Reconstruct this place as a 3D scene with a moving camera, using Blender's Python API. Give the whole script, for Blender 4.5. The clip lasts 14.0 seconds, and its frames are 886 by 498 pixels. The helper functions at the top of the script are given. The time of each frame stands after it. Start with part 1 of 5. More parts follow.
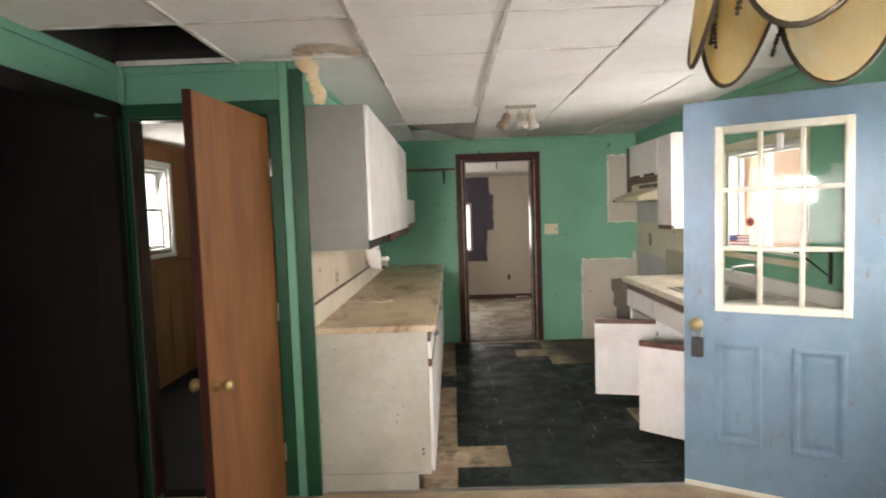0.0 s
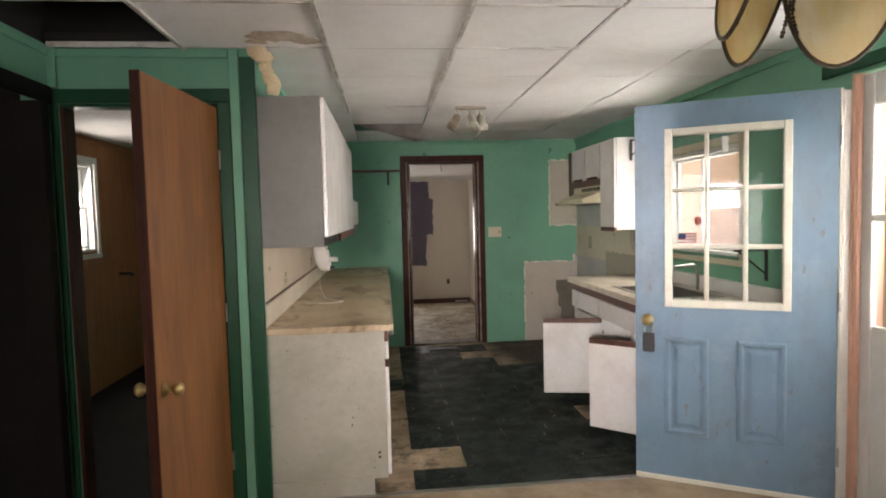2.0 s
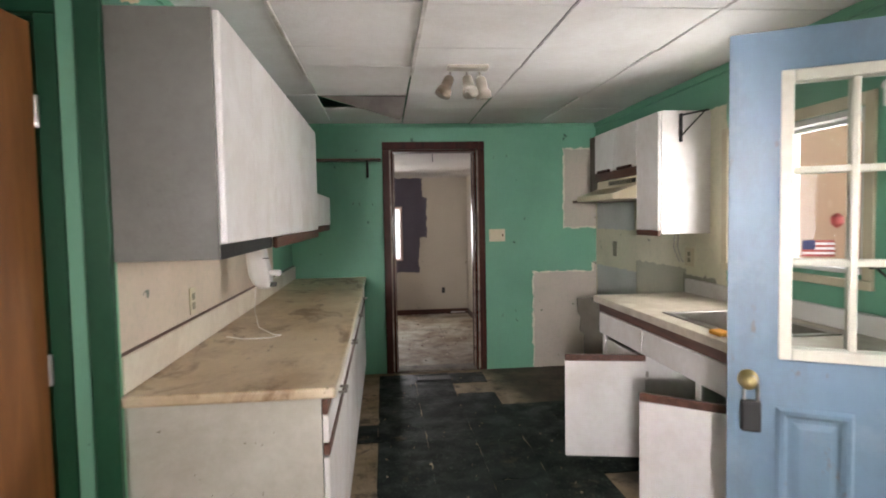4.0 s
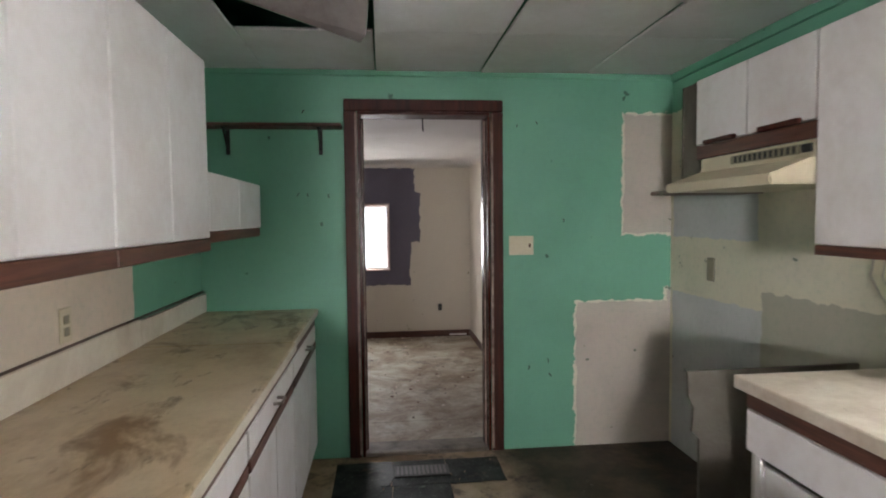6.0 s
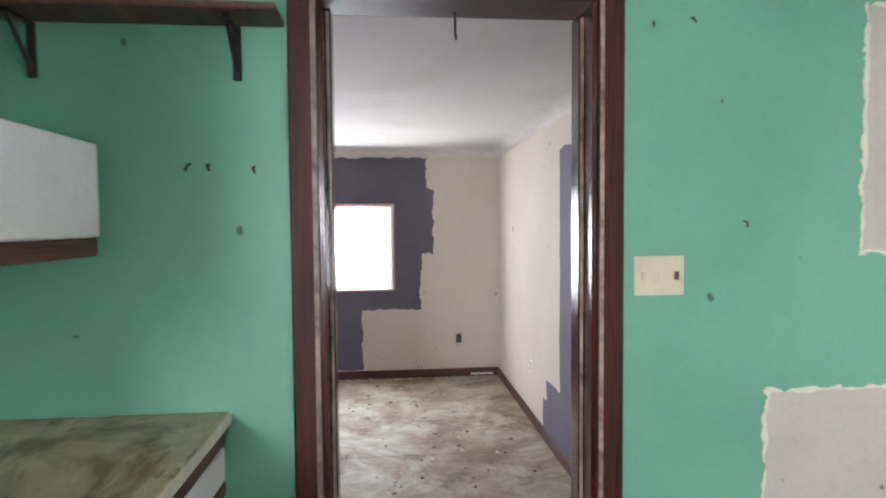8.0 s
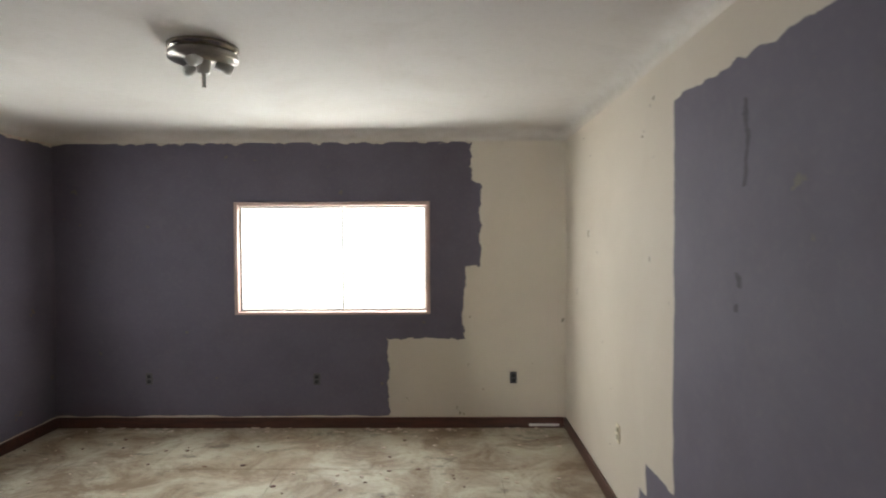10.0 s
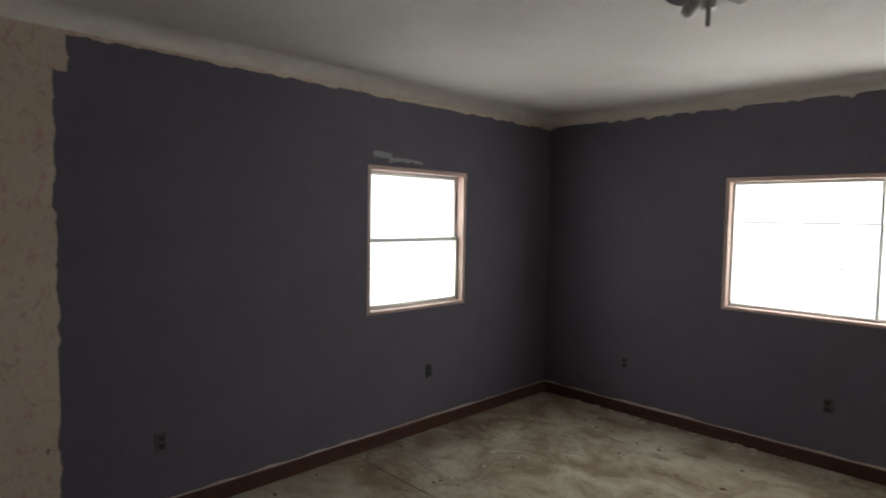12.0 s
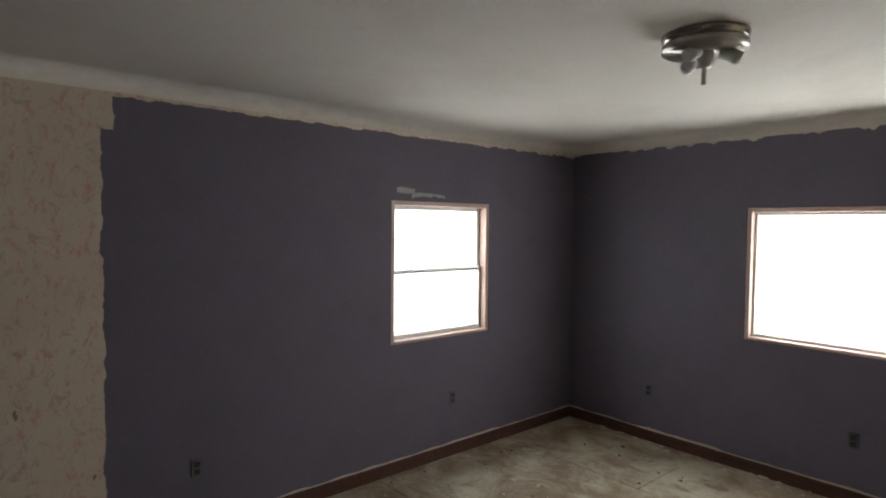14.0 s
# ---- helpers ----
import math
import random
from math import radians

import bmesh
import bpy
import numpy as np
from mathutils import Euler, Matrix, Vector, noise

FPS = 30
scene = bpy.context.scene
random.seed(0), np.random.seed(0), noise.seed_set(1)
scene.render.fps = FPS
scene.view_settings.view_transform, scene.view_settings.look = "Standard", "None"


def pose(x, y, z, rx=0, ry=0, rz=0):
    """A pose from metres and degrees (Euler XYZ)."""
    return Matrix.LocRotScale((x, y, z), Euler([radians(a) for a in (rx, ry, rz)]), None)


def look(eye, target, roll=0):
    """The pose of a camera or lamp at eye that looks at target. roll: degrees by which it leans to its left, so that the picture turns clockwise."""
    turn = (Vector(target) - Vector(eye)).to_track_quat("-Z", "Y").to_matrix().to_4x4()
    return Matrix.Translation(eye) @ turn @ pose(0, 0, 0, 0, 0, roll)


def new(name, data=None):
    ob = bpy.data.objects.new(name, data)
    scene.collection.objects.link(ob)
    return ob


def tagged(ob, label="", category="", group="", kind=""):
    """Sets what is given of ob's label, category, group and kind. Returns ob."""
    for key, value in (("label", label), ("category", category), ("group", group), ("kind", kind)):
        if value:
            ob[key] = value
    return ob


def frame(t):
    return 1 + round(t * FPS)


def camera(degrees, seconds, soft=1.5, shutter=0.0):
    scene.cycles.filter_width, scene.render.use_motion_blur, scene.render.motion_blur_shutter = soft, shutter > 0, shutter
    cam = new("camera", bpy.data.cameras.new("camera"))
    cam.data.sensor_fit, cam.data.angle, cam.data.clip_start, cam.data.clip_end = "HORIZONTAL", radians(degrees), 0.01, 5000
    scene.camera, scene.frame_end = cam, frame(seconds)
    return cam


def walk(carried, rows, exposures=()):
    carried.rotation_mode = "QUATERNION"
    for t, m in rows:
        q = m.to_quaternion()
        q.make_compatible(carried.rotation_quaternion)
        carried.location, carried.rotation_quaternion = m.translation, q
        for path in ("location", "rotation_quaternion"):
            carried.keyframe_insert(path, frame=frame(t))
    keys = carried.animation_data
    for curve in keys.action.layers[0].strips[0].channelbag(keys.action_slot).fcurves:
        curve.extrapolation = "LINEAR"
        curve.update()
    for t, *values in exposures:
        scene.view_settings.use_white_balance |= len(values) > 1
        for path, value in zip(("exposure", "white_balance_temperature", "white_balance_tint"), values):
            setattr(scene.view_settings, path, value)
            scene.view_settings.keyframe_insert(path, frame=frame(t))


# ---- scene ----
cam = camera(75.0, 14.0, soft=1.9, shutter=0.4)
PATH = [
    (0.0, pose(0.000, 0.000, 1.500, 86.20, 1.90, 0.90)),
    (0.5, pose(-0.015, 0.014, 1.481, 86.20, 1.80, -3.60)),
    (1.0, pose(-0.072, 0.018, 1.471, 86.40, 1.50, -5.30)),
    (1.5, pose(-0.116, 0.017, 1.471, 86.60, 1.40, -5.80)),
    (2.0, pose(-0.135, 0.046, 1.452, 86.70, 1.40, -5.80)),
    (2.5, pose(-0.132, 0.127, 1.428, 86.90, 1.30, -5.80)),
    (3.0, pose(-0.050, 0.388, 1.409, 86.90, 1.20, -5.70)),
    (5.5, pose(0.185, 2.620, 1.452, 87.00, 0.80, -6.20)),
    (6.0, pose(0.268, 3.063, 1.428, 86.90, 0.60, -6.00)),
    (6.5, pose(0.236, 3.518, 1.414, 87.00, 0.70, -5.80)),
    (7.0, pose(0.233, 3.984, 1.452, 87.10, 0.40, -5.80)),
    (7.5, pose(0.263, 4.450, 1.438, 87.20, 0.40, -5.50)),
    (9.8, look((0.526, 6.138, 1.331), (0.569, 8.137, 1.293), -0.6)),
    (10.0, look((0.530, 6.262, 1.350), (0.506, 8.261, 1.304), -0.3)),
    (10.5, look((0.397, 6.557, 1.390), (0.100, 8.533, 1.306), 0.4)),
    (11.0, look((0.286, 6.690, 1.366), (-0.447, 8.548, 1.267), 0.7)),
    (11.5, look((0.262, 6.694, 1.310), (-0.904, 8.317, 1.212), 1.0)),
    (12.0, look((0.284, 6.718, 1.333), (-1.143, 8.115, 1.217), 1.0)),
    (12.5, look((0.285, 6.766, 1.382), (-1.232, 8.063, 1.266), 0.8)),
    (13.0, look((0.320, 6.795, 1.428), (-1.225, 8.061, 1.324), 0.5)),
    (13.5, look((0.382, 6.780, 1.466), (-1.157, 8.055, 1.385), 0.5)),
    (14.0, look((0.449, 6.715, 1.492), (-1.068, 8.015, 1.407), 0.6)),
]
walk(cam, PATH, exposures=[(0.0, 0.2, 6950, 18), (0.5, -0.15, 7200, 22), (1.0, -0.05, 7100, 20), (1.5, -0.3, 7050, 20), (2.5, -0.08, 6900, 19), (3.0, 0.0, 6800, 19), (5.5, -0.12, 6450, 19), (6.0, 0.0, 6400, 18), (6.5, 0.48, 6350, 17), (7.0, 0.8, 6150, 17), (7.5, 1.0, 5900, 19), (10.0, 0.4, 6500, 10), (11.0, -0.68, 6500, 10), (11.5, -0.82, 6450, 10), (12.5, -0.22, 6500, 10), (14.0, -0.15, 6500, 10)])

# ---- light: overcast sky, daylight through the real openings ----
world = bpy.data.worlds.new("sky")
scene.world = world
world.use_nodes = True
wn = world.node_tree.nodes
sky = wn.new("ShaderNodeTexSky")
sky.sky_type, sky.sun_disc = "NISHITA", False
sky.sun_elevation, sky.sun_rotation = radians(40), radians(120)
sky.air_density, sky.dust_density = 1.0, 6.0
world.node_tree.links.new(sky.outputs[0], wn["Background"].inputs[0])
wn["Background"].inputs[1].default_value = 0.15
sun_data = bpy.data.lights.new("sun", "SUN")
sun_data.energy, sun_data.angle, sun_data.color = 1.2, radians(15), (1.0, 0.97, 0.93)
sun = new("sun", sun_data)
sun.matrix_world = look((6, -4, 8), (0, 3, 0))


def daylight(name, place, target, width, height, watts, color=(1.0, 0.985, 0.97), spread=180):
    d = bpy.data.lights.new(name, "AREA")
    d.shape, d.size, d.size_y, d.energy, d.color = "RECTANGLE", width, height, watts, color
    d.spread = radians(spread)
    ob = new(name, d)
    ob.matrix_world = look(place, target)
    return ob


daylight("daylight_north_window", (-0.42, 11.03, 1.18), (-0.42, 8.0, 1.22), 1.45, 0.8, 46)
daylight("daylight_west_window", (-2.81, 9.43, 1.15), (0.0, 9.43, 1.25), 0.80, 0.88, 17)
daylight("daylight_kitchen_window", (2.19, 3.9, 1.5), (-0.7, 4.2, 1.6), 0.62, 0.66, 23, spread=140)
daylight("daylight_porch_roof", (2.75, 3.9, 2.55), (1.6, 4.0, 1.0), 1.1, 0.5, 30)
daylight("daylight_porch", (2.75, 6.1, 1.7), (2.95, 3.6, 1.3), 0.6, 1.6, 16)
daylight("daylight_storm_door", (2.24, 2.08, 1.45), (0.0, 2.2, 1.75), 0.66, 0.9, 27)
daylight("daylight_south_window", (-0.9, -1.72, 1.45), (0.5, 3.0, 2.7), 1.05, 1.0, 44)
# Narrow beam added to brighten the far right wall; also glints in the door glass.
daylight("added_beam_in_south_window", (-0.84, -1.70, 1.62), (1.92, 6.35, 1.05), 0.30, 0.30, 14, spread=44)
daylight("daylight_bath_window", (-2.76, 4.95, 1.6), (-1.5, 4.95, 1.2), 0.75, 0.7, 28)


# ---- materials ----
def sock(nodes, links, value, target):
    if isinstance(value, (int, float, tuple)):
        target.default_value = value
    else:
        links.new(value, target)


class Mat:
    """A small helper round one node material."""

    def __init__(self, name, rough=0.6, metal=0.0):
        self.m = bpy.data.materials.new(name)
        self.m.use_nodes = True
        self.n, self.l = self.m.node_tree.nodes, self.m.node_tree.links
        self.b = self.n["Principled BSDF"]
        self.b.inputs["Roughness"].default_value = rough
        self.b.inputs["Metallic"].default_value = metal
        self.tc = self.n.new("ShaderNodeTexCoord")
        self.geo = self.n.new("ShaderNodeNewGeometry")
        self.pos = self.geo.outputs["Position"]

    def stretch(self, v):
        k = self.n.new("ShaderNodeMapping")
        k.inputs["Scale"].default_value = v
        self.l.new(self.pos, k.inputs["Vector"])
        return k.outputs[0]

    def noise(self, scale, lo=0.4, hi=0.6, detail=5.0, vec=None, rough=0.6, distort=0.0):
        k = self.n.new("ShaderNodeTexNoise")
        k.inputs["Scale"].default_value, k.inputs["Detail"].default_value = scale, detail
        k.inputs["Roughness"].default_value, k.inputs["Distortion"].default_value = rough, distort
        self.l.new(vec or self.pos, k.inputs["Vector"])
        r = self.n.new("ShaderNodeMapRange")
        r.inputs[1].default_value, r.inputs[2].default_value = lo, hi
        self.l.new(k.outputs[0], r.inputs[0])
        return r.outputs[0]

    def math(self, op, a, b=0.0, c=0.0):
        k = self.n.new("ShaderNodeMath")
        k.operation = op
        for i, v in enumerate((a, b, c)):
            sock(self.n, self.l, v, k.inputs[i])
        return k.outputs[0]

    def mix(self, fac, a, b, mode="MIX"):
        k = self.n.new("ShaderNodeMix")
        k.data_type, k.blend_type = "RGBA", mode
        for v, i in ((fac, 0), (a, 6), (b, 7)):
            if isinstance(v, tuple):
                v = (*v, 1.0)[:4]
            sock(self.n, self.l, v, k.inputs[i])
        return k.outputs[2]

    def axis(self, i):
        k = self.n.new("ShaderNodeSeparateXYZ")
        self.l.new(self.pos, k.inputs[0])
        return k.outputs[i]

    def rects(self, ax, boxes, wobble=0.03, scale=9.0, soft=0.004):
        """1 inside any of the boxes (a0, a1, z0, z1), measured along axis ax and z, with brushed, uneven edges."""
        n1 = self.math("MULTIPLY", self.math("SUBTRACT", self.noise(scale, 0.2, 0.8), 0.5), wobble * 2)
        n2 = self.math("MULTIPLY", self.math("SUBTRACT", self.noise(scale * 1.3, 0.2, 0.8, vec=self.stretch((1.0, 1.0, 1.7))), 0.5), wobble * 2)
        a, z = self.math("ADD", self.axis(ax), n1), self.math("ADD", self.axis(2), n2)
        out = None
        for a0, a1, z0, z1 in boxes:
            m = None
            for v, e, s in ((a, a0, 1), (a, a1, -1), (z, z0, 1), (z, z1, -1)):
                d = self.math("MULTIPLY", self.math("SUBTRACT", v, e), s / soft)
                m = d if m is None else self.math("MINIMUM", m, d)
            out = m if out is None else self.math("MAXIMUM", out, m)
        k = self.math("ADD", out, 0.5)
        self.n[k.node.name].use_clamp = True
        return k

    def color(self, c):
        if isinstance(c, tuple):
            c = (*c, 1.0)[:4]
        sock(self.n, self.l, c, self.b.inputs["Base Color"])
        return self

    def rough(self, r):
        sock(self.n, self.l, r, self.b.inputs["Roughness"])
        return self

    def bump(self, h, strength=0.2, dist=0.01):
        k = self.n.new("ShaderNodeBump")
        k.inputs["Strength"].default_value, k.inputs["Distance"].default_value = strength, dist
        self.l.new(h, k.inputs["Height"])
        self.l.new(k.outputs[0], self.b.inputs["Normal"])
        return self


def worn(name, base, dirt, rough=0.6, big=1.7, fine=28.0, amount=0.5, metal=0.0, bump=0.12, speck=None):
    """Paint or laminate with soft stains, fine grain and a few specks."""
    m = Mat(name, rough, metal)
    c = m.mix(m.math("MULTIPLY", m.noise(big, 0.42, 0.68, detail=8.0, distort=0.3, rough=0.72), amount), base, dirt)
    c = m.mix(m.math("MULTIPLY", m.noise(fine, 0.45, 0.8), amount * 0.35), c, dirt)
    if speck:
        c = m.mix(m.noise(26.0, 0.70, 0.73, detail=3.0, rough=0.7), c, speck)
    m.color(c).rough(m.math("MULTIPLY_ADD", m.noise(big * 2, 0.25, 0.75), 0.10, rough - 0.05))
    return m.bump(m.noise(fine * 2.5, 0.3, 0.7), bump, 0.004).m


def wood(name, light, dark, rough=0.5, along=2, scale=3.0, spread=14.0):
    """Wood grain that runs along one axis."""
    m = Mat(name, rough)
    s = [spread] * 3
    s[along] = 0.9
    v = m.stretch(tuple(s))
    c = m.mix(m.noise(scale, 0.3, 0.7, vec=v, distort=0.8), light, dark)
    c = m.mix(m.math("MULTIPLY", m.noise(scale * 5, 0.45, 0.75, vec=v), 0.5), c, dark)
    c = m.mix(m.math("MULTIPLY", m.noise(2.2, 0.5, 0.75), 0.35), c, dark)
    return m.color(c).bump(m.noise(scale * 5, 0.3, 0.7, vec=v), 0.12, 0.003).m


GREEN, GREEN_DIRT = (0.145, 0.375, 0.25), (0.085, 0.245, 0.165)
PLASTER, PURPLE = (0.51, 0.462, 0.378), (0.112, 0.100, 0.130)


def painted_wall(name, base, dirt, ax=0, boxes=(), second=(0.6, 0.57, 0.5), wobble=0.02, rough=0.55, extra=(), amount=0.5, scale=9.0, flecks=None, torn=0.0, grain=0.22, specks=True, soft=0.004):
    """A painted wall with areas of another paint or bare board whose edges are ragged. extra: (colour, boxes, wobble)."""
    m = Mat(name, rough)
    c = m.mix(m.math("MULTIPLY", m.noise(1.1, 0.45, 0.75, distort=0.5), amount), base, dirt)
    if flecks:
        c = m.mix(m.math("MULTIPLY", m.noise(12.0, 0.52, 0.61, detail=9.0, rough=0.8, vec=m.stretch((1.9, 1.9, 1.0)), distort=0.25), 0.62), c, flecks)
        c = m.mix(m.math("MULTIPLY", m.noise(13.0, 0.56, 0.62, detail=7.0, rough=0.75, distort=1.0), 0.5), c, tuple(v * 0.75 for v in dirt))
    for colour, rects, wob in ((second, boxes, wobble), *extra):
        if rects:
            c2 = m.mix(m.math("MULTIPLY", m.noise(3.5, 0.45, 0.75), 0.45), colour, tuple(v * 0.72 for v in colour))
            if torn:
                wide = [(a - torn, b + torn, p - torn, q + torn) for a, b, p, q in rects]
                c = m.mix(m.rects(ax, wide, wob * 1.2, scale * 1.7), c, (0.66, 0.62, 0.50))
            c = m.mix(m.rects(ax, rects, wob, scale, soft), c, c2)
    c = m.mix(m.math("MULTIPLY", m.noise(34.0, 0.5, 0.85), grain), c, dirt)
    if specks:
        c = m.mix(m.math("MULTIPLY", m.noise(7.0, 0.705, 0.72, detail=3.0), 0.8), c, tuple(v * 0.35 for v in dirt))
    m.color(c).rough(m.math("MULTIPLY_ADD", m.noise(4.0, 0.25, 0.75), 0.1, rough - 0.05))
    return m.bump(m.noise(90.0, 0.3, 0.7), 0.1, 0.003).m


M_GREEN = painted_wall("green_paint", GREEN, GREEN_DIRT)
M_FAR = painted_wall("green_paint_with_bare_patches", GREEN, GREEN_DIRT, 0, [(1.75, 2.2, 1.32, 2.045), (1.45, 2.2, -0.1, 0.895), (2.03, 2.2, 0.8, 0.97)], (0.50, 0.45, 0.38), 0.018, torn=0.012)
M_RIGHT = painted_wall("cream_backsplash_with_patches", GREEN, GREEN_DIRT, 1, [(4.4, 6.6, -0.1, 2.06)], (0.70, 0.67, 0.51), 0.02,
                       extra=[((0.56, 0.575, 0.55), [(5.66, 6.47, 1.30, 1.56), (5.62, 6.47, -0.1, 0.965)], 0.015), ((0.43, 0.42, 0.32), [(4.86, 5.62, 0.2, 1.06)], 0.02),
                              ((0.30, 0.29, 0.23), [(4.5, 4.9, 0.2, 1.02)], 0.03)])
M_LEFT = painted_wall("green_wall_with_beige_splash", GREEN, GREEN_DIRT, 1, [(2.9, 5.58, 0.8, 1.40)], (0.62, 0.53, 0.42), 0.015)
M_DARKGREEN = worn("dark_green_gloss", (0.012, 0.075, 0.036), (0.004, 0.03, 0.015), 0.4, amount=0.6)
M_DARKGREEN.node_tree.nodes["Principled BSDF"].inputs["Specular IOR Level"].default_value = 0.25
M_GREENTRIM = worn("mint_trim", (0.22, 0.50, 0.31), (0.10, 0.32, 0.2), 0.4, amount=0.6, big=3.0)
M_NORTH = painted_wall("purple_over_plaster_north", PLASTER, (0.42, 0.37, 0.29), 0, [(-9, 0.775, 1.096, 1.78), (-9, 0.70, 1.7, 2.10), (-9, 0.64, 0.525, 1.14), (-9, 0.03, -1, 0.54)], PURPLE, 0.035, 0.8, scale=7.0, grain=0.06)
M_WEST = painted_wall("purple_over_wallpaper_remains", (0.58, 0.50, 0.39), (0.42, 0.33, 0.24), 1, [(7.268, 11.0, -1.0, 1.93), (7.325, 11.0, 1.8, 2.085)], PURPLE, 0.02, 0.8, amount=0.6, scale=7.0, flecks=(0.50, 0.20, 0.19), grain=0.07, extra=[((0.30, 0.31, 0.30), [(8.98, 9.14, 1.70, 1.735), (9.12, 9.40, 1.675, 1.70)], 0.03)])
M_EAST = painted_wall("purple_over_plaster_east", PLASTER, (0.42, 0.37, 0.29), 1, [(6.0, 8.67, -1.0, 1.91), (8.6, 9.0, -1.0, 0.26), (8.6, 9.1, -1.0, 0.10)], PURPLE, 0.02, 0.8, scale=7.0, grain=0.06, extra=[((0.05, 0.045, 0.055), [(8.08, 8.105, 1.50, 1.78), (8.11, 8.15, 1.18, 1.22), (8.14, 8.17, 1.10, 1.125)], 0.03)])
# Unseen wall side; purple is chosen to cut light bouncing into the bedroom.
M_SOUTHBED = painted_wall("bounce_cutting_purple", PURPLE, (0.08, 0.07, 0.09), 0, [], rough=0.8)
BZ_PAINT = 2.145  # height below which the colour darkens: bare plaster plus the cove's shade
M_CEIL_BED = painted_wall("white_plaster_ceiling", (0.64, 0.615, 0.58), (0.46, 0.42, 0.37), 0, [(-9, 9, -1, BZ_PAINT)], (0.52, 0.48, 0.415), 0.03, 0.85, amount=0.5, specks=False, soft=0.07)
M_TAN = wood("tan_panelling", (0.42, 0.165, 0.068), (0.28, 0.105, 0.042), 0.5, 2, 2.0, 9.0)
# Near-black base puts the side room's lack of light into its surfaces.
M_DARKROOM = worn("unlit_room_black", (0.018, 0.016, 0.015), (0.008, 0.008, 0.008), 0.8)
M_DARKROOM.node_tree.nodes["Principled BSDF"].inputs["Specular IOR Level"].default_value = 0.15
M_WHITE = worn("white_laminate", (0.76, 0.74, 0.72), (0.52, 0.46, 0.40), 0.38, big=2.6, amount=0.5, bump=0.05)
# Base greyed to dim the brightly lit end panels; stains and specks are grime.
M_GREY_END = worn("grimy_dimmed_end_panel", (0.48, 0.465, 0.40), (0.33, 0.30, 0.23), 0.5, big=1.6, amount=0.8, speck=(0.12, 0.1, 0.07))
def stained_counter():
    """Beige laminate with soft brown water marks and a few dark burns."""
    m = Mat("stained_beige_laminate", 0.33)
    c = m.mix(m.noise(1.6, 0.42, 0.72, detail=7.0, rough=0.65), (0.62, 0.51, 0.35), (0.43, 0.31, 0.17))
    c = m.mix(m.math("MULTIPLY", m.noise(3.2, 0.48, 0.64, detail=9.0, rough=0.72, vec=m.stretch((1.0, 0.55, 1.0))), 0.6), c, (0.31, 0.21, 0.115))
    c = m.mix(m.math("MULTIPLY", m.noise(2.4, 0.525, 0.63, detail=9.0, rough=0.65, vec=m.stretch((1.3, 0.8, 1.0)), distort=0.8), 0.85), c, (0.17, 0.09, 0.032))
    c = m.mix(m.math("MULTIPLY", m.noise(9.0, 0.60, 0.67, detail=6.0, rough=0.7, vec=m.stretch((1.4, 0.7, 1.0))), 0.8), c, (0.13, 0.075, 0.03))
    c = m.mix(m.math("MULTIPLY", m.noise(60.0, 0.55, 0.8), 0.25), c, (0.2, 0.15, 0.1))
    m.color(c).rough(m.math("MULTIPLY_ADD", m.noise(4.0, 0.25, 0.75), 0.15, 0.30))
    return m.bump(m.noise(120.0, 0.3, 0.7), 0.05, 0.002).m


M_COUNTER = stained_counter()
M_BROWN = wood("red_brown_wood", (0.16, 0.065, 0.04), (0.055, 0.024, 0.017), 0.45, 1)
M_CASING = wood("mahogany_casing", (0.08, 0.018, 0.009), (0.02, 0.006, 0.004), 0.5, 2)
M_CASING.node_tree.nodes["Principled BSDF"].inputs["Specular IOR Level"].default_value = 0.25
M_JAMB = wood("varnished_mahogany_jamb", (0.075, 0.018, 0.010), (0.022, 0.007, 0.005), 0.2, 2)
M_ORANGE = wood("orange_brown_veneer", (0.30, 0.118, 0.034), (0.16, 0.058, 0.018), 0.45, 2, 1.6, 7.0)
def blue_paint():
    """Faded blue door paint with grey grime, scuffs and pale rubbed places."""
    m = Mat("blue_door_paint", 0.4)
    c = m.mix(m.noise(1.8, 0.35, 0.75, detail=7.0, rough=0.65), (0.155, 0.25, 0.345), (0.125, 0.205, 0.27))
    c = m.mix(m.math("MULTIPLY", m.noise(2.4, 0.50, 0.68, detail=9.0, rough=0.72, vec=m.stretch((1.6, 1.6, 0.7))), 0.55), c, (0.13, 0.16, 0.18))
    c = m.mix(m.math("MULTIPLY", m.noise(3.5, 0.54, 0.68, detail=9.0, rough=0.7), 0.28), c, (0.28, 0.35, 0.41))
    c = m.mix(m.math("MULTIPLY", m.noise(18.0, 0.66, 0.72, detail=4.0, vec=m.stretch((1.0, 1.0, 0.5))), 0.7), c, (0.16, 0.14, 0.11))
    m.color(c).rough(m.math("MULTIPLY_ADD", m.noise(5.0, 0.25, 0.75), 0.15, 0.33))
    return m.bump(m.noise(70.0, 0.3, 0.7), 0.06, 0.003).m


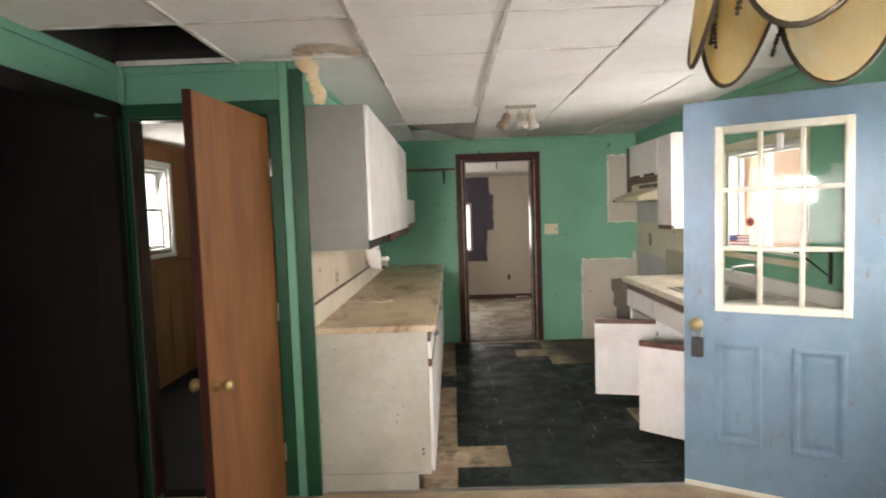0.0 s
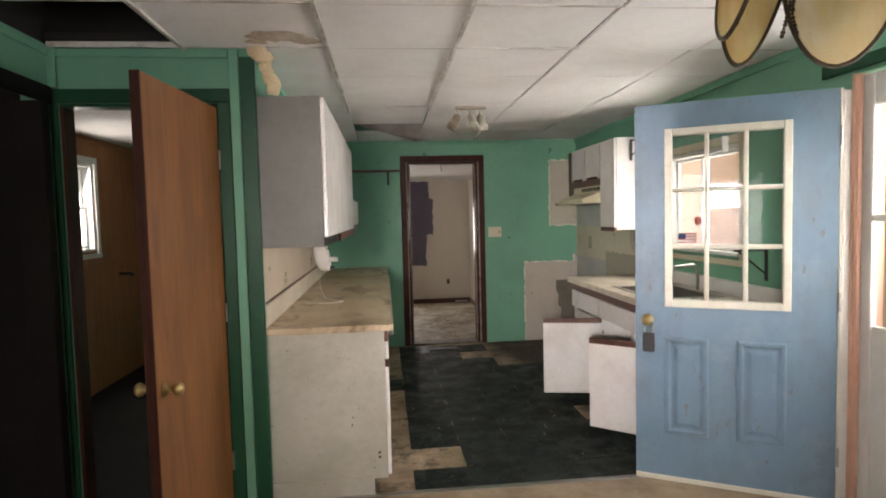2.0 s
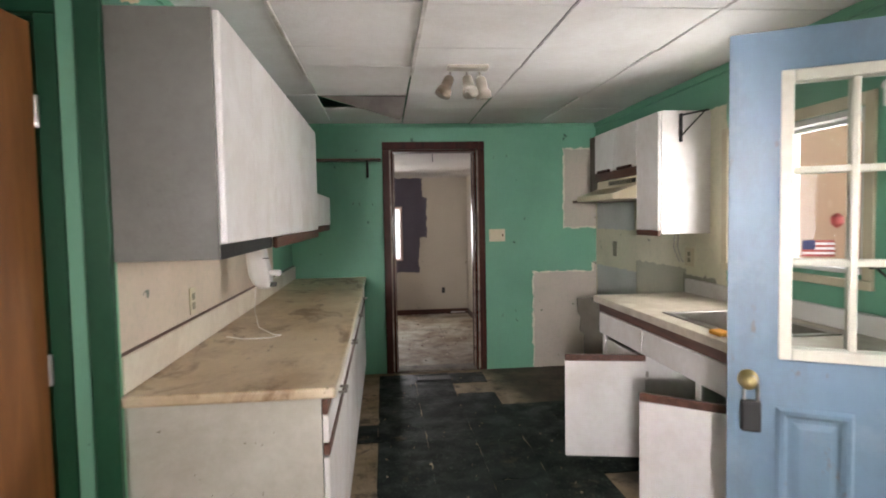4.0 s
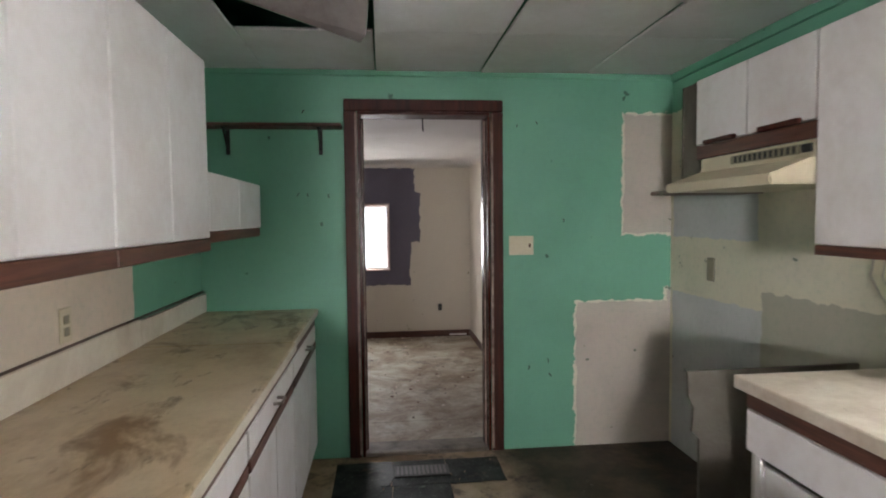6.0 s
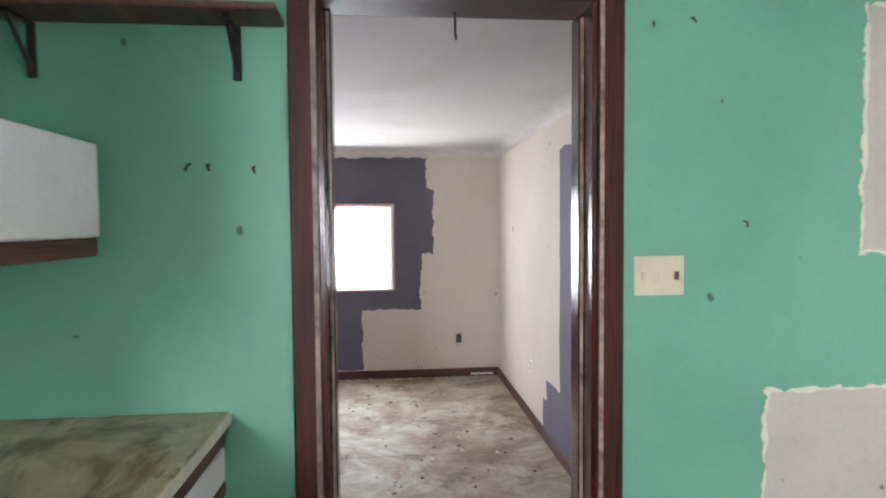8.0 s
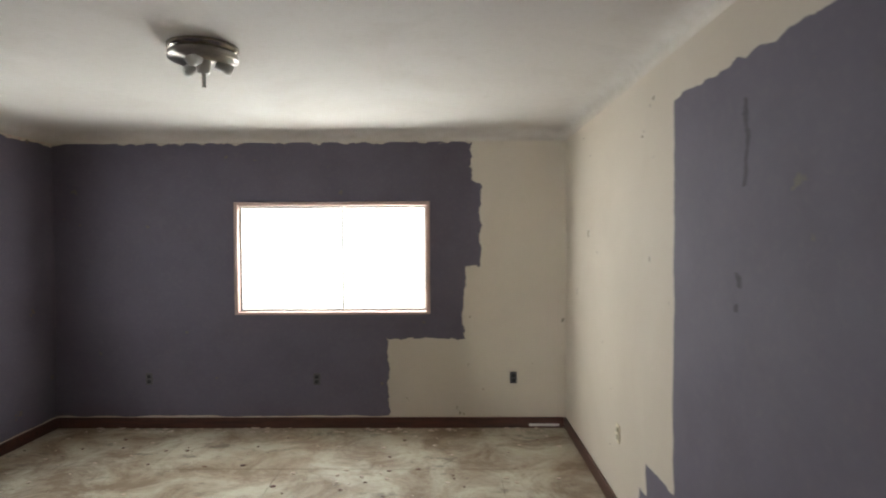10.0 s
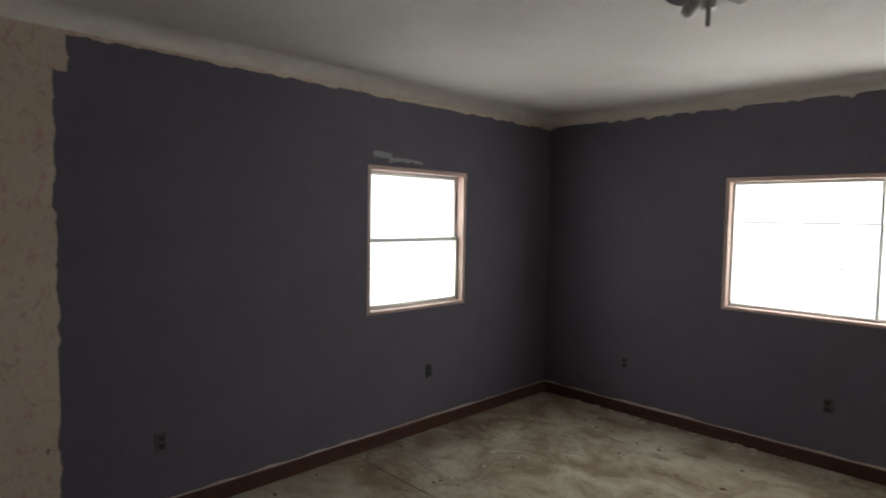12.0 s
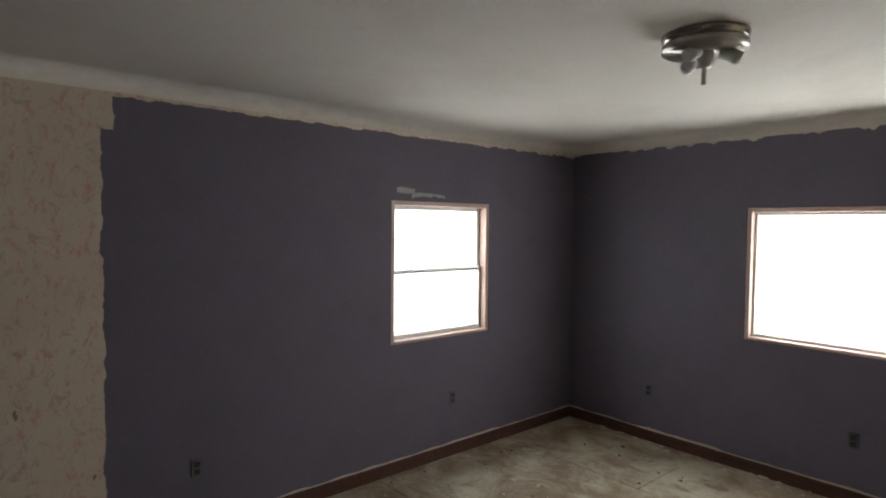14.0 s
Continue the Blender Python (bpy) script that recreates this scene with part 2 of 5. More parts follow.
M_BLUE = blue_paint()
M_PEACH = worn("peach_paint", (0.62, 0.36, 0.26), (0.45, 0.27, 0.2), 0.6)
M_TILE = worn("ceiling_tile", (0.84, 0.83, 0.82), (0.62, 0.58, 0.53), 0.85, big=1.4, amount=0.45, bump=0.3)
M_TBAR = worn("white_grid_bar", (0.72, 0.70, 0.66), (0.22, 0.19, 0.15), 0.5, big=4.0, amount=0.9)
M_PLY = worn("worn_plywood", (0.40, 0.31, 0.21), (0.16, 0.12, 0.08), 0.7, big=2.4, amount=0.8, speck=(0.05, 0.04, 0.03))
def kitchen_subfloor():
    """Pale worn plywood, rotten and nearly black towards the far wall."""
    m = Mat("kitchen_plywood", 0.75)
    c = m.mix(m.noise(2.4, 0.40, 0.68, detail=8.0, rough=0.7), (0.46, 0.35, 0.235), (0.20, 0.14, 0.09))
    c = m.mix(m.math("MULTIPLY", m.noise(1.7, 0.45, 0.62, detail=7.0), 0.55), c, (0.17, 0.145, 0.06))
    c = m.mix(m.math("MULTIPLY", m.noise(6.0, 0.50, 0.64, detail=8.0, rough=0.72), 0.85), c, (0.05, 0.037, 0.024))
    y = m.math("ADD", m.axis(1), m.math("MULTIPLY", m.noise(3.5, 0.2, 0.8, detail=8.0), 1.3))
    rot = m.math("MULTIPLY", m.math("SUBTRACT", m.math("ADD", m.math("MULTIPLY", m.axis(0), 1.4), m.math("MULTIPLY", y, 0.2)), 2.66), 4.0)
    m.n[rot.node.name].use_clamp = True
    c = m.mix(m.math("MULTIPLY", rot, 0.92), c, m.mix(m.noise(5.0, 0.45, 0.65), (0.022, 0.017, 0.012), (0.075, 0.05, 0.03)))
    m.color(c)
    return m.bump(m.noise(35.0, 0.3, 0.7), 0.25, 0.004).m


M_KPLY = kitchen_subfloor()


def stained_subfloor():
    """Pale boards with brown damp stains, dark smudges and grit."""
    m = Mat("stained_grey_subfloor", 0.7)
    info = m.n.new("ShaderNodeObjectInfo")
    c = m.mix(m.noise(1.3, 0.38, 0.66, detail=8.0, rough=0.7), (0.46, 0.43, 0.34), (0.29, 0.23, 0.155))
    c = m.mix(m.math("MULTIPLY", info.outputs["Random"], 0.25), c, (0.30, 0.27, 0.2))
    c = m.mix(m.math("MULTIPLY", m.noise(2.6, 0.43, 0.61, detail=9.0, rough=0.74, distort=0.5), 0.82), c, (0.15, 0.098, 0.058))
    c = m.mix(m.math("MULTIPLY", m.noise(3.4, 0.56, 0.65, detail=9.0, rough=0.74, vec=m.stretch((1.0, 1.5, 1.0))), 0.6), c, (0.055, 0.042, 0.03))
    c = m.mix(m.math("MULTIPLY", m.noise(45.0, 0.60, 0.75), 0.5), c, (0.10, 0.075, 0.05))
    m.color(c)
    return m.bump(m.noise(30.0, 0.3, 0.7), 0.2, 0.004).m


M_BEDFLOOR = stained_subfloor()
M_BOX = worn("dark_outlet_box", (0.085, 0.08, 0.08), (0.03, 0.03, 0.03), 0.5)
# Near-black base carries the darkness of the unlit attic.
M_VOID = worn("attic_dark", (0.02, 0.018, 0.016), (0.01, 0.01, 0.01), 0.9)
M_METAL = worn("dull_metal", (0.45, 0.43, 0.40), (0.2, 0.17, 0.13), 0.3, metal=1.0)
M_BRASS = worn("old_brass", (0.55, 0.42, 0.20), (0.2, 0.14, 0.06), 0.3, metal=1.0)
M_BLACK = worn("black_iron", (0.010, 0.010, 0.010), (0.018, 0.015, 0.013), 0.5)
M_CREAM = worn("cream_plastic", (0.62, 0.56, 0.40), (0.4, 0.33, 0.2), 0.4)
M_OUTLET = worn("drab_olive_plastic", (0.24, 0.22, 0.15), (0.15, 0.13, 0.09), 0.45)
M_FRAME = worn("dirty_pinkish_frame", (0.50, 0.36, 0.31), (0.30, 0.2, 0.17), 0.5)
M_VINYL = worn("white_vinyl", (0.72, 0.71, 0.68), (0.5, 0.48, 0.43), 0.35)
M_DRAB = worn("drab_exterior", (0.5, 0.5, 0.48), (0.4, 0.4, 0.37), 0.8)


def glass_material():
    m = bpy.data.materials.new("window_glass")
    m.use_nodes = True
    n, l = m.node_tree.nodes, m.node_tree.links
    n.remove(n["Principled BSDF"])
    clear, gloss, mixer = n.new("ShaderNodeBsdfTransparent"), n.new("ShaderNodeBsdfGlossy"), n.new("ShaderNodeMixShader")
    clear.inputs[0].default_value = (0.93, 0.95, 0.94, 1)
    gloss.inputs["Roughness"].default_value = 0.02
    mixer.inputs[0].default_value = 0.014
    l.new(clear.outputs[0], mixer.inputs[1])
    l.new(gloss.outputs[0], mixer.inputs[2])
    l.new(mixer.outputs[0], n["Material Output"].inputs[0])
    return m


M_GLASS = glass_material()


def glow_material(name, color, strength):
    m = bpy.data.materials.new(name)
    m.use_nodes = True
    n, l = m.node_tree.nodes, m.node_tree.links
    n.remove(n["Principled BSDF"])
    e = n.new("ShaderNodeEmission")
    e.inputs[0].default_value, e.inputs[1].default_value = (*color, 1), strength
    l.new(e.outputs[0], n["Material Output"].inputs[0])
    return m


M_OVERCAST = glow_material("overcast_white_distance", (0.95, 0.97, 1.0), 3.0)

# ---- building helpers ----
OFFSET = {}


def cuboid(bm, x0, x1, y0, y1, z0, z1, bevel=0.0, seg=1):
    """Adds a box to bm; with a bevel its edges are rounded."""
    verts = bmesh.ops.create_cube(bm, size=1.0)["verts"]
    bmesh.ops.scale(bm, vec=(x1 - x0, y1 - y0, z1 - z0), verts=verts)
    bmesh.ops.translate(bm, vec=((x0 + x1) / 2, (y0 + y1) / 2, (z0 + z1) / 2), verts=verts)
    if bevel:
        edges = list({e for v in verts for e in v.link_edges})
        bmesh.ops.bevel(bm, geom=edges, offset=bevel, segments=seg, affect="EDGES", profile=0.5)
    return bm


def box(x0, x1, y0, y1, z0, z1, bevel=0.003, seg=1):
    return cuboid(bmesh.new(), x0, x1, y0, y1, z0, z1, bevel, seg)


def tube(points, radius, sides=8, closed_ends=True):
    """A round bar along a line of points."""
    bm = bmesh.new()
    rings = []
    pts = [Vector(p) for p in points]
    for i, p in enumerate(pts):
        d = (pts[min(i + 1, len(pts) - 1)] - pts[max(i - 1, 0)]).normalized()
        side = d.orthogonal().normalized() if i == 0 else (rings_side - d * rings_side.dot(d)).normalized()
        rings_side = side
        up = d.cross(side)
        r = radius[i] if isinstance(radius, (list, tuple)) else radius
        rings.append([bm.verts.new(p + side * r * math.cos(a) + up * r * math.sin(a)) for a in [2 * math.pi * k / sides for k in range(sides)]])
    for a, b in zip(rings, rings[1:]):
        for k in range(sides):
            bm.faces.new((a[k], a[(k + 1) % sides], b[(k + 1) % sides], b[k]))
    if closed_ends:
        bm.faces.new(rings[0][::-1])
        bm.faces.new(rings[-1])
    bmesh.ops.recalc_face_normals(bm, faces=bm.faces)
    return bm


def lathe(profile, sides=24, axis=((0, 0, 0), (0, 0, 1))):
    """A turned shape: profile of (radius, height) along the axis (base, direction)."""
    base, d = Vector(axis[0]), Vector(axis[1]).normalized()
    return tube([base + d * h for r, h in profile], [max(r, 0.0004) for r, h in profile], sides)


def part(name, bm, material, parent=None, label="", smooth=False):
    """Links a bmesh, in the coordinates of its thing, as one mesh object under a thing or a part."""
    off = OFFSET.get(parent.name) if parent else None
    if off:
        bmesh.ops.translate(bm, vec=[-v for v in off], verts=bm.verts)
    me = bpy.data.meshes.new(name)
    bm.to_mesh(me)
    bm.free()
    me.materials.append(material)
    if smooth:
        me.shade_smooth()
    ob = new(name, me)
    if parent:
        ob.parent = parent
        if off:
            OFFSET[ob.name] = off
    if label:
        ob["label"] = label
    return ob


def thing(name, label, category, base=(0, 0, 0), rz=None, group="", kind=""):
    """An Empty at the thing's base. With rz the parts are given in its own turned coordinates, otherwise in the world's."""
    ob = new(name)
    ob.empty_display_size = 0.1
    ob.matrix_basis = pose(*base, 0, 0, rz or 0)
    if rz is None:
        OFFSET[ob.name] = tuple(base)
    return tagged(ob, label, category, group, kind)


def setting(name, bm, material, label="", category="", smooth=False):
    ob = part(name, bm, material, None, "", smooth)
    return tagged(ob, label or name.replace("_", " "), category or name.split("_")[0], "", "structure")


def wall_mesh(ax, a0, a1, t0, t1, z0, z1, openings=()):
    """A slab along axis ax (0: x, 1: y) from a0 to a1, between t0 and t1 across, with openings (a0, a1, z0, z1) through it."""
    bm = bmesh.new()
    cuts = sorted({a0, a1, *(v for o in openings for v in o[:2])})
    for c0, c1 in zip(cuts, cuts[1:]):
        spans, z = [], z0
        for o in sorted((o for o in openings if o[0] < c1 - 1e-6 and o[1] > c0 + 1e-6), key=lambda o: o[2]):
            if o[2] > z:
                spans.append((z, o[2]))
            z = max(z, o[3])
        if z < z1:
            spans.append((z, z1))
        for s0, s1 in spans:
            if ax == 0:
                cuboid(bm, c0, c1, t0, t1, s0, s1)
            else:
                cuboid(bm, t0, t1, c0, c1, s0, s1)
    return bm

# ---- structure ----
KX0, KX1, KY0, KY1, KZ = -0.77, 2.06, 3.0, 6.5, 2.29
BX0, BX1, BY0, BY1, BF, BZ = -2.68, 1.46, 6.64, 10.9, -0.205, 2.19
DOOR_X0, DOOR_X1, DOOR_Z = 0.13, 0.915, 2.05

setting("floor_front_room", box(-3.4, KX1, -1.7, 2.998, -0.06, 0.004, 0), M_PLY, "bare worn plywood subfloor of the front room", "floor")
setting("floor_kitchen", box(KX0 - 0.1, KX1, 3.0, 6.5, -0.06, -0.004, 0), M_KPLY, "worn plywood under dark vinyl tiles", "floor")
setting("floor_bedroom", box(BX0, BX1, BY0 - 0.06, BY1, BF - 0.06, BF, 0), M_BEDFLOOR, "stained bare subfloor boards of the bedroom", "floor")
setting("floor_back_room", box(-2.64, KX0 - 0.1, 3.1, 6.55, -0.06, 0.0, 0), M_DARKROOM, "near-black floor of the back room", "floor")
setting("wall_kitchen_far", wall_mesh(0, KX0 - 0.1, KX1 + 0.1, 6.5, 6.57, -0.1, 2.75, [(DOOR_X0, DOOR_X1, -0.1, DOOR_Z)]), M_FAR, "mint green wall with bare drywall patches", "wall")
setting("wall_bedroom_south", wall_mesh(0, BX0 - 0.1, 2.2, 6.571, BY0, -0.3, 2.75, [(DOOR_X0, DOOR_X1, -0.3, DOOR_Z)]), M_SOUTHBED, "unseen wall side round the doorway, purple to cut bounced light", "wall")
setting("wall_kitchen_left", wall_mesh(1, 3.0, 6.5, KX0 - 0.1, KX0, -0.05, 2.75), M_LEFT, "mint green wall with beige splashback", "wall")
setting("wall_right", wall_mesh(1, -1.7, 6.5, KX1, KX1 + 0.12, -0.1, 2.75, [(3.42, 4.38, 1.15, 1.86), (1.62, 2.55, 0.02, 2.06)]), M_RIGHT, "green and cream wall with window and front door opening", "wall")
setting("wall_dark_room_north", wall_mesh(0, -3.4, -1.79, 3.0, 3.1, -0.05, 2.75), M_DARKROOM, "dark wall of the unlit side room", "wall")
setting("wall_partition", wall_mesh(0, -1.789, KX0 - 0.1, 3.0, 3.1, -0.05, 2.30, [(-1.66, -0.93, -0.05, 2.03)]), M_GREEN, "mint green partition with an interior doorway", "wall")
setting("wall_front_left", wall_mesh(1, -1.7, 3.0, -1.79, -1.69, -0.05, 2.30, [(0.4, 2.93, -0.05, 2.08)]), M_GREEN, "mint green wall over a wide dark opening", "wall")
setting("wall_south", wall_mesh(0, -3.4, KX1 + 0.12, -1.82, -1.7, -0.1, 2.75, [(-1.45, -0.35, 0.95, 1.95)]), M_PEACH, "peach painted wall with a wide window", "wall")
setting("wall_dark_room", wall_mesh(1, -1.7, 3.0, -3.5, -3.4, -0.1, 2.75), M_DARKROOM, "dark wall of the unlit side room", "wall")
setting("wall_back_room_west", wall_mesh(1, 3.1, 6.57, -2.74, -2.64, -0.1, 2.75, [(4.55, 5.36, 1.22, 1.97)]), M_TAN, "tan wood panelled wall with a window", "wall")
setting("wall_bedroom_north", wall_mesh(0, BX0 - 0.12, BX1 + 0.12, BY1, BY1 + 0.12, -0.3, 2.75, [(-1.214, 0.369, 0.718, 1.628)]), M_NORTH, "half painted purple wall with a wide window", "wall")
setting("wall_bedroom_west", wall_mesh(1, BY0, BY1, BX0 - 0.12, BX0, -0.3, 2.75, [(8.945, 9.86, 0.68, 1.65)]), M_WEST, "purple painted wall with bare wallpaper remains", "wall")
setting("wall_bedroom_east", wall_mesh(1, BY0, BY1, BX1, BX1 + 0.12, -0.3, 2.75), M_EAST, "half painted purple plaster wall", "wall")
# Unseen slab added so that no light leaks in over the bedroom walls.
setting("roof_bedroom", box(BX0 - 0.12, BX1 + 0.12, 7.0, BY1 + 0.12, 2.75, 2.85, 0), M_VOID, "unseen slab added above the bedroom to block light", "roof")
setting("attic_roof", box(-3.5, 2.3, -1.82, 7.0, 2.75, 2.85, 0), M_VOID, "roof boards above the ceiling, near black for the unlit attic", "roof")
setting("attic_gable", box(-1.789, KX0 - 0.1, 3.0, 3.1, 2.301, 2.749, 0), M_VOID, "attic boards above the partition, near black for the unlit void", "wall")
setting("attic_side", box(-1.79, -1.69, -1.7, 2.999, 2.301, 2.749, 0), M_VOID, "attic boards above the side opening, near black for the unlit void", "wall")
setting("ceiling_back_room", box(-2.64, KX0 - 0.1, 3.1, 6.64, 2.20, 2.24, 0), M_CEIL_BED, "white ceiling of the back room", "ceiling")
setting("ceiling_dark_room", box(-3.4, -1.79, -1.7, 3.0, 2.3, 2.34, 0), M_DARKROOM, "dark ceiling of the side room", "ceiling")


def ceiling_tiles():
    """Square fibre tiles lying in a bar grid, some missing, some sagging."""
    bm, bars = bmesh.new(), bmesh.new()
    xs = [-1.69, -1.07, -0.385, 0.24, 0.86, 1.51, KX1]
    ys = [-1.7, -1.28, -0.68, -0.08, 0.53, 1.14, 1.76, 2.37, 2.965, 3.565, 4.17, 4.53, 5.32, 5.80, 6.5]
    rnd = random.Random(4)
    for i, (x0, x1) in enumerate(zip(xs, xs[1:])):
        for j, (y0, y1) in enumerate(zip(ys, ys[1:])):
            if x1 < KX0 and y0 > 2.9:
                continue
            if (i == 0 and j == 7) or (i == 2 and j == 12):
                continue
            a, b, d = rnd.uniform(0, 0.010), rnd.uniform(0, 0.010), rnd.uniform(0.002, 0.006)
            lo = len(bm.verts)
            cuboid(bm, max(x0 + d, KX0 if y0 > 2.9 else -9), x1 - d, y0 + 0.0045, y1 - 0.0045, KZ, KZ + 0.014, 0.003)
            bm.verts.ensure_lookup_table()
            for v in bm.verts[lo:]:
                v.co.z += a * (v.co.x - x0) / (x1 - x0) - b * (v.co.y - y0) / (y1 - y0)
    for x in xs[1:4]:
        cuboid(bars, x - 0.0085, x + 0.0085, -1.7, 4.7 if x > KX0 else 3.0, KZ - 0.014, KZ + 0.03)
    for y in ys[1:9]:
        for x0, x1 in zip(xs, xs[1:]):
            if not (x1 < KX0 and y > 2.99):
                cuboid(bars, x0 + 0.008, x1 - 0.008, y - 0.005, y + 0.005, KZ - 0.006, KZ + 0.02)
    part("ceiling_bars", bars, M_TBAR, setting("ceiling_front_and_kitchen", bm, M_TILE, "white fibre tiles, some missing or sagging", "ceiling"))


ceiling_tiles()


def coved_ceiling():
    """Plaster ceiling whose edges curve down into the walls."""
    bm = bmesh.new()
    r, steps = 0.085, 8
    rings = []
    for k in range(steps + 1):
        a = k / steps * math.pi / 2
        ins, z = r * (1 - math.cos(a)), BZ - r * (1 - math.sin(a))
        rings.append([bm.verts.new(p) for p in ((BX0 + ins, BY0 + ins, z), (BX1 - ins, BY0 + ins, z), (BX1 - ins, BY1 - ins, z), (BX0 + ins, BY1 - ins, z))])
    for a, b in zip(rings, rings[1:]):
        for k in range(4):
            bm.faces.new((a[k], a[(k + 1) % 4], b[(k + 1) % 4], b[k]))
    inner = [bm.verts.new(v.co + Vector((0.02 if v.co.x < 0 else -0.02, 0.02 if v.co.y < 8 else -0.02, 0))) for v in rings[-1]]
    for k in range(4):
        bm.faces.new((rings[-1][k], rings[-1][(k + 1) % 4], inner[(k + 1) % 4], inner[k]))
    bm.faces.new(inner)
    for f in bm.faces:
        f.normal_update()
    bmesh.ops.reverse_faces(bm, faces=bm.faces)
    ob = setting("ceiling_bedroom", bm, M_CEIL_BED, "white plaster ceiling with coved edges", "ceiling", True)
    return ob


coved_ceiling()
backdrop = thing("backdrop", "white overcast distance outside the windows", "backdrop", kind="structure")
part("outside_north", box(-30, 30, 16.0, 16.05, -4, 12, 0), M_OVERCAST, backdrop)
part("outside_west", box(-9.05, -9.0, -7, 16, -4, 12, 0), M_OVERCAST, backdrop)
part("outside_south", box(-30, 30, -7.05, -7.0, -4, 9, 0), M_OVERCAST, backdrop)
part("outside_east", box(7.0, 7.05, -7, 16, -4, 9, 0), M_OVERCAST, backdrop)
setting("ground", box(-60, 60, -60, 60, -0.75, -0.7, 0), M_DRAB, "pale ground outside the house", "ground")

M_LIP = worn("pale_backsplash_laminate", (0.68, 0.63, 0.52), (0.42, 0.34, 0.24), 0.4, big=2.2, amount=0.6, bump=0.05)
M_SILLBOARD = worn("grimy_threshold_board", (0.22, 0.19, 0.15), (0.06, 0.045, 0.035), 0.7, big=5.0, amount=0.9)

# ---- large things, kitchen ----
def base_cabinets_left():
    top = thing("countertop", "stained beige laminate countertop with backsplash lip", "countertop", (-0.44, 4.75, 0.866))
    part("slab", box(KX0 + 0.003, -0.108, 3.0, 5.562, 0.866, 0.902, 0.008, 3), M_COUNTER, top)
    part("slab", box(KX0 + 0.003, -0.120, 5.564, 6.497, 0.866, 0.901, 0.008, 3), M_COUNTER, top)
    part("backsplash_lip", box(KX0 + 0.003, KX0 + 0.03, 3.02, 5.578, 0.903, 1.018, 0.006, 2), M_LIP, top, "pale backsplash lip")
    part("backsplash_lip", box(KX0 + 0.003, KX0 + 0.026, 5.582, 6.49, 0.903, 1.008, 0.006, 2), M_LIP, top, "pale backsplash lip")
    for y0, y1, x in ((3.0, 5.562, -0.108), (5.564, 6.497, -0.120)):
        part("edge_band", box(x + 0.0005, x + 0.0035, y0, y1, 0.868, 0.899, 0.001), M_LIP, top, "pale worn edge band")
    part("grimy_seam", box(KX0 + 0.001, KX0 + 0.022, 3.02, 6.49, 1.0185, 1.0205, 0.0005), M_BROWN, top, "dark glue line along the lip")
    ys = [3.02, 3.90, 4.78, 5.64, 6.495]
    for k, (y0, y1) in enumerate(zip(ys, ys[1:])):
        c = thing("base_cabinet", "white laminate base cabinet with dark wood strips", "cabinet", (-0.45, (y0 + y1) / 2, 0), group="base cabinets along the wall")
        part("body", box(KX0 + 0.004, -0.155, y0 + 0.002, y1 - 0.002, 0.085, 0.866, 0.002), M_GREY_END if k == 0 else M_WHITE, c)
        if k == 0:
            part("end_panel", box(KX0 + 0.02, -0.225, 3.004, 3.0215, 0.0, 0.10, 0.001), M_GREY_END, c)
            for z in (0.20, 0.225):
                part("screw", lathe([(0.007, 0.0), (0.006, 0.003), (0.0, 0.0035)], 10, ((-0.195, 3.0215, z), (0, -1, 0))), M_BLACK, c)
        part("toe_kick", box(KX0 + 0.004, -0.22, y0 + 0.002, y1 - 0.002, 0.0, 0.084, 0.001), M_BLACK, c)
        part("top_rail", box(-0.154, -0.136, y0 + 0.004, y1 - 0.004, 0.808, 0.858, 0.003), M_BROWN, c)
        d = part("drawer_front", box(-0.154, -0.134, y0 + 0.012, y1 - 0.012, 0.714, 0.805, 0.004), M_WHITE, c)
        part("strip", box(-0.154, -0.132, y0 + 0.012, y1 - 0.012, 0.672, 0.71, 0.004), M_BROWN, c)
        my = (y0 + y1) / 2
        for a, b in ((y0 + 0.012, my - 0.003), (my + 0.003, y1 - 0.012)):
            part("door", box(-0.154, -0.134, a, b, 0.10, 0.668, 0.004), M_WHITE, c)
        part("handle", tube([(-0.134, my - 0.04, 0.762), (-0.105, my - 0.035, 0.762), (-0.105, my + 0.035, 0.762), (-0.134, my + 0.04, 0.762)], 0.006), M_METAL, d, "small brass-toned pull")


base_cabinets_left()


# Cabinet side coloured dark grey to paint in its shade, with some grime.
M_GREYSIDE = worn("grimy_shaded_side", (0.145, 0.143, 0.123), (0.09, 0.087, 0.07), 0.5, big=1.6, amount=0.8, speck=(0.10, 0.08, 0.06))


